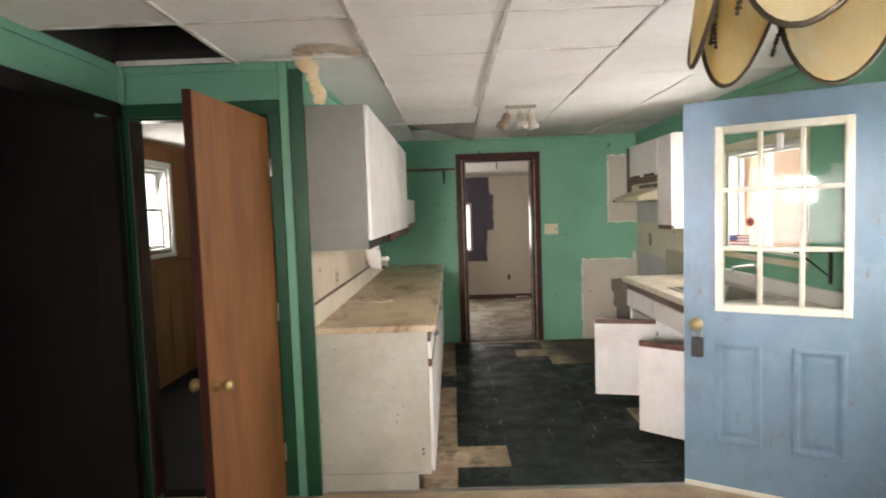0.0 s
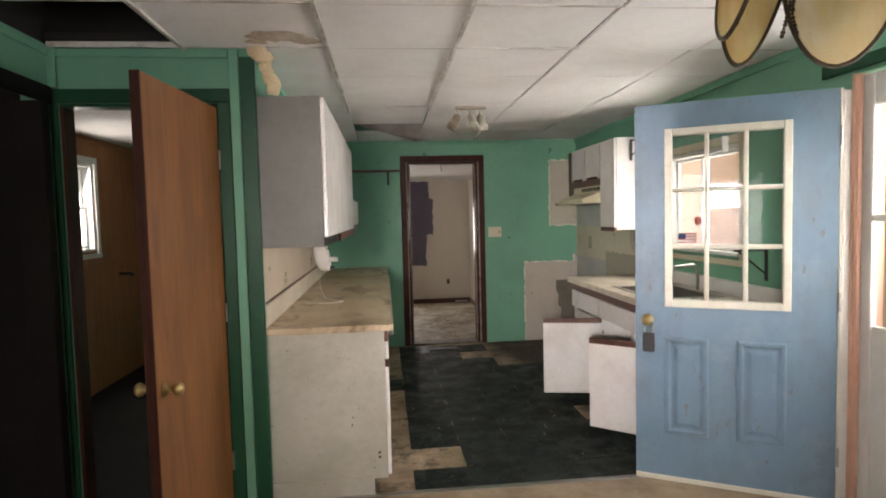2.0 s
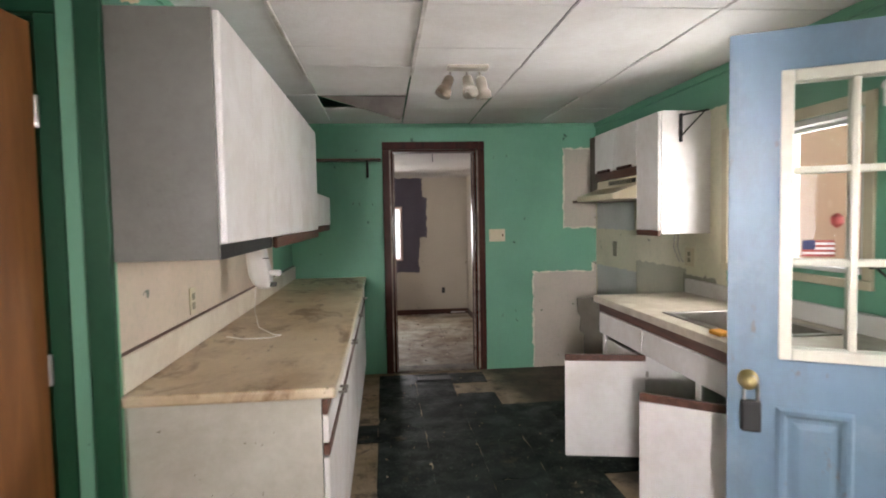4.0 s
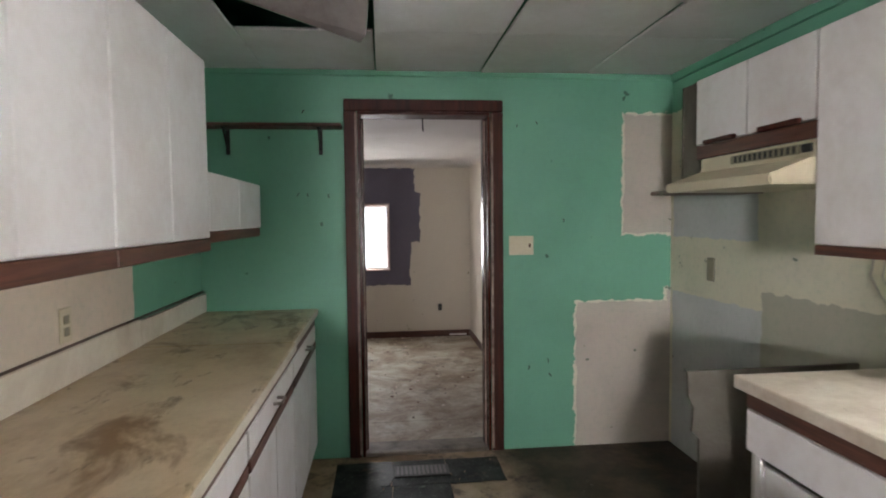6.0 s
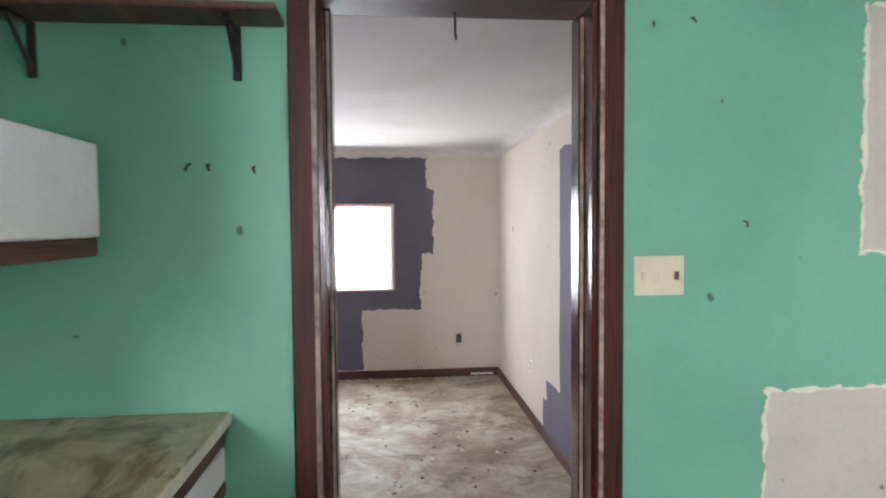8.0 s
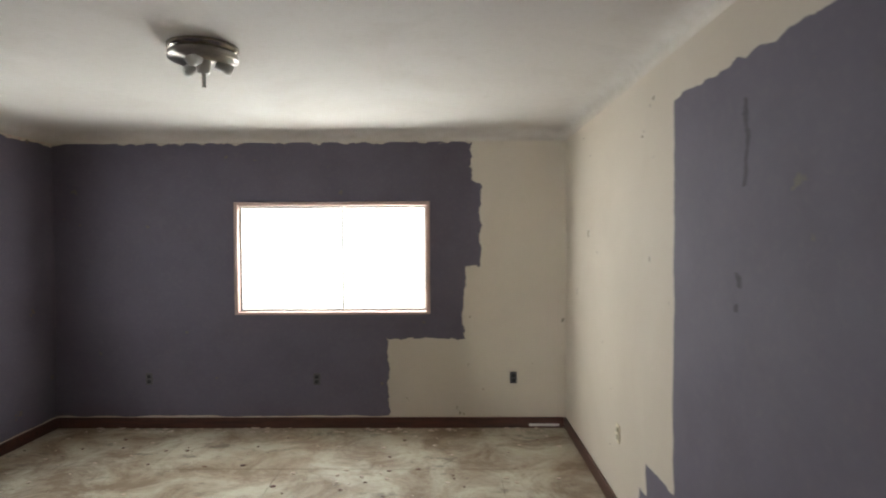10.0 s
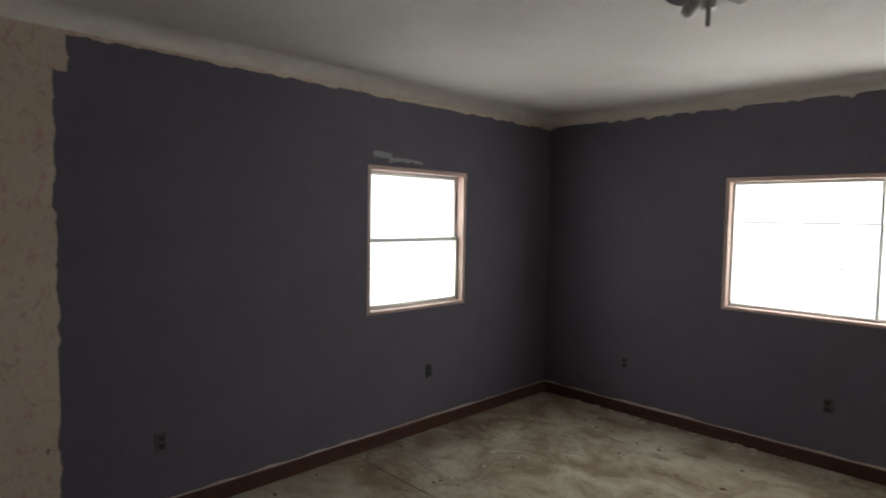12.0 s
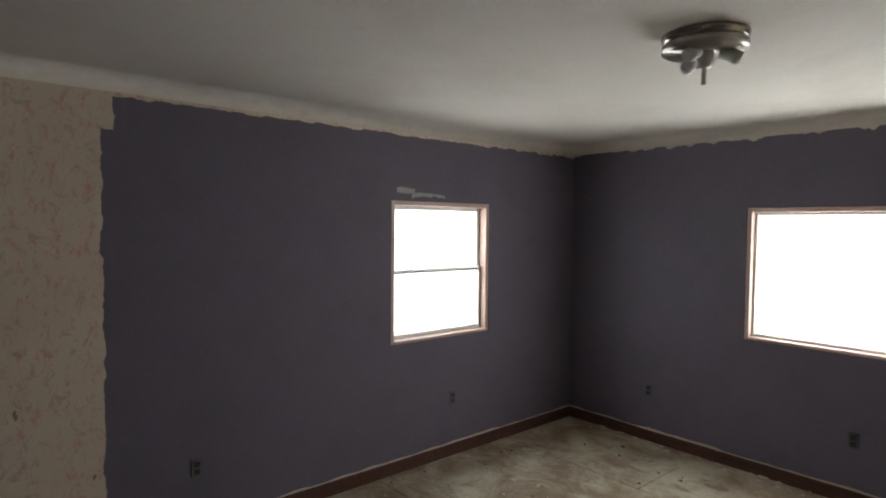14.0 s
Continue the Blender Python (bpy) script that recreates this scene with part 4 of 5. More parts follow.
def sash_window(name, label, wall_ax, face, out, a0, a1, z0, z1, material, casing=None, split="h", storm=()):
    """A window in a wall. face: the room side of the wall; out: +1 or -1, the way outside; a0 to a1 along the wall."""
    t = thing(name, label, "window", ((a0 + a1) / 2, face, z0) if wall_ax == 0 else (face, (a0 + a1) / 2, z0), kind="structure")

    def bar(nm, u0, u1, d0, d1, w0, w1, m=material, bevel=0.003, parent=t):
        d0, d1 = sorted((face + out * d0, face + out * d1))
        return part(nm, box(u0, u1, d0, d1, w0, w1, bevel) if wall_ax == 0 else box(d0, d1, u0, u1, w0, w1, bevel), m, parent)

    f = 0.03
    bar("frame_side", a0 + 0.001, a0 + f, 0.002, 0.115, z0 + 0.001, z1 - 0.001)
    bar("frame_side", a1 - f, a1 - 0.001, 0.002, 0.115, z0 + 0.001, z1 - 0.001)
    bar("frame_head", a0 + f, a1 - f, 0.002, 0.115, z1 - f, z1 - 0.001)
    bar("sill", a0 + f, a1 - f, -0.012, 0.115, z0 + 0.001, z0 + 0.022)
    i0, i1, w0, w1 = a0 + f + 0.001, a1 - f - 0.001, z0 + 0.023, z1 - f - 0.001
    s = 0.028 if split == "h" else 0.020
    spans = [(i0, i1, w0, (w0 + w1) / 2 + s / 2, 0.05), (i0, i1, (w0 + w1) / 2 - s / 2, w1, 0.075)] if split == "h" else [(i0, i0 + (i1 - i0) * 0.56, w0, w1, 0.05), (i0 + (i1 - i0) * 0.56 - s, i1, w0, w1, 0.075)]
    for u0, u1, v0, v1, d in spans:
        sash = bar("sash", u0, u0 + s, d, d + 0.022, v0, v1, M_VINYL)
        bar("stile", u1 - s, u1, d, d + 0.022, v0, v1, M_VINYL, parent=sash)
        bar("rail", u0 + s, u1 - s, d, d + 0.022, v0, v0 + s, M_VINYL, parent=sash)
        bar("rail", u0 + s, u1 - s, d, d + 0.022, v1 - s, v1, M_VINYL, parent=sash)
        g = bar("pane", u0 + s, u1 - s, d + 0.008, d + 0.013, v0 + s, v1 - s, M_GLASS, 0)
        g.visible_shadow = False
    if storm:
        for v in storm:
            bar("storm_bar", i0, i1, 0.104, 0.112, v, v + 0.007, M_METAL, 0.001)
    if casing:
        c = 0.055
        bar("casing", a0 - c, a0 - 0.001, -0.016, -0.001, z0 - 0.02, z1 + c, casing)
        bar("casing", a1 + 0.001, a1 + c, -0.016, -0.001, z0 - 0.02, z1 + c, casing)
        bar("casing", a0, a1, -0.016, -0.001, z1 + 0.001, z1 + c, casing)
        bar("apron", a0 - c, a1 + c, -0.022, -0.001, z0 - 0.06, z0 - 0.021, casing)
    return t


sash_window("window_kitchen", "white framed kitchen window over the counter", 1, KX1, 1, 3.42, 4.38, 1.15, 1.86, M_VINYL, M_CREAM, "v")
sash_window("window_back_room", "white framed window in tan panelling", 1, -2.64, -1, 4.55, 5.36, 1.22, 1.97, M_VINYL, M_VINYL, "h")
sash_window("window_south", "wide white window of the front room", 0, -1.7, -1, -1.45, -0.35, 0.95, 1.95, M_VINYL, M_VINYL, "v")
sash_window("window_bedroom_north", "wide sliding window in a pinkish stripped frame", 0, BY1, 1, -1.214, 0.369, 0.718, 1.628, M_FRAME, None, "v", (1.32, 1.035))
sash_window("window_bedroom_west", "double-hung window in a pinkish stripped frame", 1, BX0, -1, 8.945, 9.86, 0.68, 1.65, M_FRAME, None, "h", (0.965, 1.38))


def back_room_rail():
    t = thing("chair_rail", "tan wooden rail along the panelled wall", "trim", (-2.6, 4.8, 1.1), kind="structure")
    part("rail", box(-2.638, -2.615, 3.12, 6.5, 1.08, 1.12, 0.004), M_TAN, t)
    part("crown", box(-2.638, -2.62, 3.12, 6.5, 2.16, 2.198, 0.004), M_TAN, t)
    c = thing("dark_hanging_panel", "dark brown panel hanging beside the window", "panel", (-2.58, 4.5, 1.3))
    part("board", box(-2.612, -2.59, 4.20, 4.62, 1.30, 2.15, 0.004), M_BROWN, c)
    p = bmesh.new()
    for k in range(13):
        y = 3.2 + k * 0.26
        cuboid(p, -2.640, -2.634, y, y + 0.252, 0.02, 1.078)
    part("boards", p, M_TAN, t)
    k = thing("bent_pipe", "short dark pipe end sticking out of the wall", "pipe", (-2.6, 5.8, 0.98))
    part("pipe", tube([(-2.638, 5.75, 0.98), (-2.53, 5.75, 0.98), (-2.51, 5.75, 0.96)], 0.014), M_BLACK, k)


back_room_rail()


# ---- kitchen, sink side ----
def sink_side():
    top = thing("sink_countertop", "pale stained countertop with backsplash lip", "countertop", (1.73, 3.9, 0.868))
    slab = bmesh.new()
    hx0, hx1, hy0, hy1 = 1.52, 1.93, 3.42, 4.06
    for b in ((1.412, hx0, 2.98, 4.82), (hx1, KX1 - 0.002, 2.98, 4.82), (hx0, hx1, 2.98, hy0), (hx0, hx1, hy1, 4.82)):
        cuboid(slab, b[0], b[1], b[2], b[3], 0.868, 0.905)
    part("slab", slab, M_COUNTER_PALE, top)
    part("nosing", box(1.404, 1.4115, 2.98, 4.82, 0.864, 0.906, 0.003), M_COUNTER_PALE, top)
    part("backsplash_lip", box(KX1 - 0.032, KX1 - 0.003, 2.98, 4.82, 0.906, 0.995, 0.006, 2), M_WHITE, top)
    s = thing("kitchen_sink", "dull stainless steel drop-in sink", "sink", (1.72, 3.74, 0.72))
    rim = bmesh.new()
    for b in ((hx0 - 0.02, hx0 + 0.02, hy0 - 0.02, hy1 + 0.02), (hx1 - 0.02, hx1 + 0.02, hy0 - 0.02, hy1 + 0.02), (hx0 + 0.02, hx1 - 0.02, hy0 - 0.02, hy0 + 0.02), (hx0 + 0.02, hx1 - 0.02, hy1 - 0.02, hy1 + 0.02)):
        cuboid(rim, b[0], b[1], b[2], b[3], 0.9055, 0.911, 0.002)
    part("rim", rim, M_METAL, s)
    bowl = bmesh.new()
    a = [bowl.verts.new(p) for p in ((hx0 + 0.01, hy0 + 0.01, 0.906), (hx1 - 0.01, hy0 + 0.01, 0.906), (hx1 - 0.01, hy1 - 0.01, 0.906), (hx0 + 0.01, hy1 - 0.01, 0.906))]
    b = [bowl.verts.new(p) for p in ((hx0 + 0.03, hy0 + 0.03, 0.74), (hx1 - 0.03, hy0 + 0.03, 0.74), (hx1 - 0.03, hy1 - 0.03, 0.74), (hx0 + 0.03, hy1 - 0.03, 0.74))]
    for i in range(4):
        bowl.faces.new((a[i], a[(i + 1) % 4], b[(i + 1) % 4], b[i]))
    bowl.faces.new(b)
    part("bowl", bowl, M_METAL, s)
    part("faucet", tube([(1.96, 3.74, 0.906), (1.96, 3.74, 1.05), (1.93, 3.74, 1.08), (1.80, 3.74, 1.07), (1.79, 3.74, 1.04)], 0.011), M_METAL, s)
    y = thing("yellow_sponge", "small orange yellow sponge by the sink", "sponge", (1.47, 3.50, 0.905))
    part("block", box(1.44, 1.50, 3.45, 3.54, 0.9056, 0.925, 0.005), M_SPONGE, y)
    c = thing("sink_cabinet", "white sink base cabinet, doors open, drawers missing", "cabinet", (1.75, 3.9, 0))
    part("end_panel", box(1.455, KX1 - 0.003, 4.775, 4.795, 0.0, 0.866, 0.002), M_GREY_END, c)
    part("end_panel", box(1.455, KX1 - 0.003, 2.99, 3.01, 0.0, 0.866, 0.002), M_WHITE, c)
    part("divider", box(1.455, KX1 - 0.003, 4.18, 4.20, 0.09, 0.866, 0.002), M_WHITE, c)
    part("bottom_shelf", box(1.455, KX1 - 0.003, 3.011, 4.774, 0.075, 0.094, 0.002), M_PLY, c)
    part("toe_kick", box(1.52, 1.535, 3.011, 4.774, 0.0, 0.074, 0.001), M_BLACK, c)
    part("top_rail", box(1.436, 1.456, 2.99, 4.80, 0.803, 0.860, 0.004), M_BROWN, c, "red brown wooden rail")
    for a, b in ((2.995, 4.17), (4.18, 4.795)):
        part("false_drawer_front", box(1.434, 1.454, a, b, 0.665, 0.80, 0.004), M_WHITE, c)
    part("stile", box(1.452, 1.472, 4.745, 4.774, 0.095, 0.664, 0.002), M_WHITE, c)
    part("stile", box(1.452, 1.472, 3.62, 3.665, 0.095, 0.664, 0.002), M_WHITE, c)
    part("door_rail", box(1.436, 1.456, 4.21, 4.795, 0.365, 0.425, 0.004), M_BROWN, c, "red brown wooden rail")
    part("door", box(1.437, 1.455, 4.21, 4.795, 0.10, 0.362, 0.004), M_WHITE, c)
    part("drawer_front", box(1.462, 1.480, 4.22, 4.742, 0.44, 0.632, 0.004), M_WHITE, c, "loose tilted white drawer front")
    for hx, hy, ang, w in ((1.448, 4.16, 168, 0.43), (1.448, 3.26, 140, 0.42)):
        d = thing("open_cabinet_door", "open white cabinet door with brown top edge", "cabinet door", (hx, hy, 0.1), ang, group="open doors of the sink cabinet")
        part("panel", box(0.0, w, -0.009, 0.009, 0.0, 0.53, 0.003), M_WHITE, d)
        part("top_strip", box(0.0, w, -0.011, 0.011, 0.531, 0.565, 0.003), M_BROWN, d, "red brown wooden strip")
        for z in (0.08, 0.44):
            part("hinge", box(-0.02, 0.04, -0.022, -0.010, z, z + 0.03, 0.003), M_METAL, d)
        part("pull", tube([(w - 0.08, -0.009, 0.33), (w - 0.08, -0.035, 0.33), (w - 0.03, -0.035, 0.33)], 0.004), M_METAL, d)


M_COUNTER_PALE = worn("pale_worn_laminate", (0.62, 0.56, 0.46), (0.33, 0.25, 0.17), 0.35, big=4.5, fine=30, amount=0.7, speck=(0.2, 0.13, 0.08))
M_SPONGE = worn("orange_sponge", (0.75, 0.36, 0.04), (0.5, 0.2, 0.02), 0.9)
sink_side()


def shelf_bracket(name, label, x, y, z, dx, dy, drop=0.19, reach=0.2):
    """A steel bracket: a wall leg and an arm towards (dx, dy) with a strut."""
    t = thing(name, label, "bracket", (x, y, z - drop))
    part("leg", box(x - 0.008, x + 0.008, y - 0.008, y + 0.008, z - drop, z, 0.002), M_BLACK, t)
    part("arm", tube([(x, y, z - 0.01), (x + dx * reach, y + dy * reach, z - 0.01)], 0.006, 6), M_BLACK, t)
    part("strut", tube([(x, y, z - drop * 0.8), (x + dx * reach * 0.85, y + dy * reach * 0.85, z - 0.015)], 0.005, 6), M_BLACK, t)
    return t


def wall_units_right():
    c = thing("tall_wall_cabinet", "bright white wall cabinet with brown bottom rail", "cabinet", (1.9, 4.72, 1.30))
    part("body", box(1.742, KX1 - 0.003, 4.57, 4.878, 1.30, 2.05, 0.003), M_WHITE, c)
    part("door", box(1.722, 1.741, 4.575, 4.876, 1.325, 2.045, 0.004), M_WHITE, c)
    part("bottom_rail", box(1.722, 1.741, 4.575, 4.876, 1.29, 1.323, 0.003), M_BROWN, c)
    u = thing("hood_cabinet", "short white cabinet with two doors over the hood", "cabinet", (1.9, 5.25, 1.70))
    part("body", box(1.742, KX1 - 0.003, 4.882, 5.63, 1.70, 2.05, 0.003), M_WHITE, u)
    part("bottom_rail", box(1.726, 1.741, 4.882, 5.63, 1.685, 1.745, 0.003), M_BROWN, u, "broken dark wooden rail")
    for a, b in ((4.884, 5.252), (5.258, 5.628)):
        part("door", box(1.722, 1.741, a, b, 1.748, 2.045, 0.004), M_WHITE, u)
        part("pull", box(1.700, 1.7215, a + 0.06, b - 0.09, 1.742, 1.762, 0.005, 2), M_CASING, u, "dark wooden finger pull")
    h = thing("range_hood", "cream metal range hood with vent slots", "range hood", (1.85, 5.22, 1.53))
    bm = bmesh.new()
    prof = [(KX1 - 0.004, 1.53), (1.565, 1.53), (1.56, 1.565), (1.73, 1.625), (1.73, 1.683), (KX1 - 0.004, 1.683)]
    ends = [[bm.verts.new((x, y, z)) for x, z in prof] for y in (4.884, 5.60)]
    bm.faces.new(ends[0])
    bm.faces.new(ends[1][::-1])
    for i in range(6):
        bm.faces.new((ends[0][i], ends[1][i], ends[1][(i + 1) % 6], ends[0][(i + 1) % 6]))
    bmesh.ops.recalc_face_normals(bm, faces=bm.faces)
    bmesh.ops.bevel(bm, geom=bm.edges[:], offset=0.006, segments=2, affect="EDGES")
    part("shell", bm, M_CREAM, h)
    part("vent", box(1.722, 1.7285, 4.96, 5.36, 1.638, 1.672, 0.002), M_OUTLET, h, "dark vent grille")
    for k in range(12):
        part("slat", box(1.720, 1.7235, 4.975 + k * 0.031, 4.99 + k * 0.031, 1.642, 1.668, 0.001), M_BLACK, h)
    part("switch", box(1.718, 1.7285, 4.895, 4.945, 1.64, 1.67, 0.002), M_BLACK, h)
    shelf_bracket("shelf_bracket", "black steel bracket screwed to the cabinet end", 1.86, 4.560, 2.03, 0.35, -0.9, 0.17, 0.2)
    shelf_bracket("shelf_bracket", "black steel bracket on the green wall", KX1 - 0.012, 3.16, 1.22, -1, 0, 0.19, 0.2)
    w = thing("loose_wires", "two thin grey wires hanging below the cabinet", "wire", (2.04, 4.9, 1.1))
    for k, dy in enumerate((0.0, 0.05)):
        part("wire", tube([(2.045, 4.93 + dy, 1.29), (2.04, 4.94 + dy, 1.2), (2.045, 4.90 + dy, 1.13), (2.04, 4.86 + dy, 1.10)], 0.003, 6), M_METAL, w)


wall_units_right()
M_BAREBOARD = worn("bare_olive_particle_board", (0.125, 0.112, 0.085), (0.07, 0.06, 0.045), 0.8, big=3.0, amount=0.8, bump=0.3)


def leftover_boards():
    """A broken end panel past the sink counter, and a filler box beside the hood."""
    t = thing("broken_end_panel", "bare brown end panel with a broken front edge", "panel", (1.72, 5.05, 0.0))
    rnd = random.Random(8)
    bm = bmesh.new()
    edge = [(1.44, 0.0), (1.44, 0.28), (1.425, 0.30), (1.42, 0.60), (1.395, 0.63), (1.40, 0.72), (1.375, 0.76), (1.375, 0.855)]
    outline = [(2.055, 0.0)] + [(x + rnd.uniform(-0.003, 0.003), z) for x, z in edge] + [(2.055, 0.86)]
    near = [bm.verts.new((x, 5.045, z)) for x, z in outline]
    far = [bm.verts.new((x, 5.061, z)) for x, z in outline]
    bm.faces.new(near)
    bm.faces.new(far[::-1])
    for k in range(len(outline)):
        n = (k + 1) % len(outline)
        bm.faces.new((near[k], far[k], far[n], near[n]))
    bmesh.ops.recalc_face_normals(bm, faces=bm.faces)
    part("board", bm, M_BAREBOARD, t)
    f = thing("hood_filler_box", "bare olive brown filler boards beside the hood", "panel", (1.9, 5.72, 1.53))
    part("side_board", box(1.745, KX1 - 0.003, 5.785, 5.80, 1.55, 2.05, 0.002), M_BAREBOARD, f)
    part("front_board", box(1.748, 1.764, 5.634, 5.784, 1.55, 2.05, 0.002), M_BAREBOARD, f)
    part("bottom_board", box(1.62, KX1 - 0.003, 5.61, 5.87, 1.528, 1.548, 0.003), M_BROWN, f, "dark brown bottom board")


leftover_boards()


def plate(name, label, ax, face, out, a, z, w, h, material, toggles=0, sockets=0):
    """A wall plate with toggles or sockets, facing the room."""
    t = thing(name, label, "outlet" if sockets else "switch", (a, face, z - h / 2) if ax == 0 else (face, a, z - h / 2))

    def bit(nm, u0, u1, d0, d1, w0, w1, m, bev=0.002):
        d0, d1 = sorted((face + out * d0, face + out * d1))
        part(nm, box(u0, u1, d0, d1, w0, w1, bev) if ax == 0 else box(d0, d1, u0, u1, w0, w1, bev), m, t)

    bit("cover", a - w / 2, a + w / 2, 0.0005, 0.007, z - h / 2, z + h / 2, material)
    for k in range(toggles):
        u = a - w / 2 + w * (k + 0.5) / max(toggles, 1)
        bit("toggle", u - 0.006, u + 0.006, 0.007, 0.017, z - 0.012, z + 0.012, M_BROWN if k == 2 else material)
    for k in range(sockets):
        bit("socket", a - 0.015, a + 0.015, 0.0072, 0.0085, z - 0.035 + k * 0.04, z - 0.007 + k * 0.04, M_OUTLET if material == M_CREAM else M_BLACK)


plate("light_switch", "cream three-gang light switch plate", 0, 6.5, -1, 1.105, 1.255, 0.15, 0.115, M_CREAM, 3)
plate("wall_outlet", "tan wall outlet on the splashback", 1, KX1, -1, 4.81, 1.14, 0.11, 0.12, M_CREAM, 0, 2)
plate("wall_outlet", "drab olive outlet cover on cream wall", 1, KX1, -1, 6.05, 1.13, 0.07, 0.13, M_OUTLET, 0, 0)
plate("wall_outlet", "beige wall outlet above the counter lip", 1, KX0, 1, 5.05, 1.09, 0.07, 0.115, M_CREAM, 0, 2)
plate("wall_outlet", "beige wall outlet above the counter lip", 1, KX0, 1, 3.75, 1.09, 0.07, 0.115, M_CREAM, 0, 2)


def nails():
    """Bent nails left in the far kitchen wall."""
    rnd = random.Random(31)
    for x, z in [(1.083, 1.983), (1.197, 1.999), (-0.21, 1.578), (-0.161, 1.576), (-0.041, 1.57), (1.149, 0.513), (1.27, 0.551), (1.278, 0.463), (-0.171, 2.055), (1.365, 1.413)]:
        t = thing("wall_nail", "bent dark nail stuck in the green wall", "nail", (x, 6.49, z), group="nails stuck in the wall")
        part("shank", tube([(x, 6.499, z), (x + rnd.uniform(-0.004, 0.004), 6.485, z - 0.004), (x + rnd.uniform(-0.01, 0.01), 6.478, z - 0.018)], 0.003, 6), M_BLACK, t)


nails()


def wall_shelf():
    s = thing("wall_shelf", "narrow dark wooden shelf on two brackets", "shelf", (-0.4, 6.42, 1.80))
    part("board", box(-0.755, 0.045, 6.36, 6.497, 1.945, 1.963, 0.003), M_BROWN, s)
    for x in (-0.60, -0.08):
        b = part("bracket", box(x - 0.011, x + 0.011, 6.488, 6.498, 1.80, 1.944, 0.002), M_BLACK, s, "black steel bracket")
        part("arm", box(x - 0.009, x + 0.009, 6.385, 6.487, 1.934, 1.944, 0.002), M_BLACK, b)
        part("gusset", tube([(x, 6.487, 1.825), (x, 6.45, 1.87), (x, 6.40, 1.932)], 0.007, 6), M_BLACK, b)
    p = thing("wall_cleat", "short red brown wooden cleat on the wall", "cleat", (KX0, 6.36, 1.85))
    part("board", box(KX0 + 0.001, KX0 + 0.018, 6.43, 6.475, 1.84, 2.15, 0.003), M_BROWN, p)


wall_shelf()


def towel_thing():
    """A white moulded appliance bracket under the cabinet with its flex on the counter."""
    t = thing("under_cabinet_appliance", "white plastic under-cabinet appliance with hanging cord", "appliance", (-0.62, 3.9, 1.08))
    bm = bmesh.new()
    rings = []
    for z, mx, rx, ry in ((1.30, -0.600, 0.050, 0.062), (1.22, -0.592, 0.060, 0.070), (1.15, -0.580, 0.064, 0.072), (1.105, -0.570, 0.052, 0.062), (1.08, -0.560, 0.030, 0.042)):
        rings.append([bm.verts.new((mx + rx * max(-0.8, min(0.8, 1.2 * math.cos(a))), 4.24 + ry * max(-0.8, min(0.8, 1.2 * math.sin(a))), z)) for a in [k * math.tau / 20 for k in range(20)]])
    for u, w in zip(rings, rings[1:]):
        for k in range(20):
            bm.faces.new((u[k], u[(k + 1) % 20], w[(k + 1) % 20], w[k]))
    bm.faces.new(rings[0])
    bm.faces.new(rings[-1][::-1])
    bmesh.ops.recalc_face_normals(bm, faces=bm.faces)
    part("body", bm, M_VINYL, t, "", True)
    part("lever", box(-0.545, -0.475, 4.20, 4.25, 1.145, 1.175, 0.010, 2), M_VINYL, t)
    part("blade", box(-0.545, -0.50, 4.205, 4.235, 1.090, 1.112, 0.004), M_BLACK, t, "dark cutting wheel")
    part("slot", box(-0.556, -0.526, 4.178, 4.186, 1.235, 1.240, 0.001), M_BLACK, t)
    part("cord", tube([(-0.60, 4.20, 1.09), (-0.60, 4.16, 0.98), (-0.56, 4.05, 0.912), (-0.46, 3.88, 0.908), (-0.42, 3.86, 0.908), (-0.46, 3.80, 0.908), (-0.58, 3.80, 0.908), (-0.66, 3.86, 0.909)], 0.0025, 6), M_VINYL, t)


towel_thing()


def track_light():
    t = thing("ceiling_spotlight", "three-headed spotlight with dusty beige metal heads", "ceiling light", (0.55, 4.49, 2.1))
    part("plate", box(0.43, 0.67, 4.45, 4.53, 2.262, 2.287, 0.012, 3), M_BULB, t)
    for x, dx, dy, m in ((0.45, -0.45, -0.25, M_COPPER), (0.545, 0.1, -0.5, M_BULB), (0.62, 0.2, 0.05, M_BULB)):
        d = Vector((dx, dy, -1)).normalized()
        p = Vector((x, 4.49, 2.25))
        a = part("arm", tube([p, p - Vector((0, 0, 0.03))], 0.007), M_METAL, t)
        part("head", lathe([(0.016, 0.0), (0.028, 0.012), (0.032, 0.05), (0.03, 0.075), (0.042, 0.085), (0.045, 0.125), (0.036, 0.126), (0.02, 0.11)], 18, (p - Vector((0, 0, 0.025)), d)), m, a, "", True)


M_BULB = worn("dusty_pale_metal", (0.42, 0.38, 0.32), (0.22, 0.18, 0.14), 0.45)
M_COPPER = worn("dusty_beige_metal", (0.30, 0.235, 0.18), (0.12, 0.08, 0.055), 0.38, metal=0.45)
track_light()


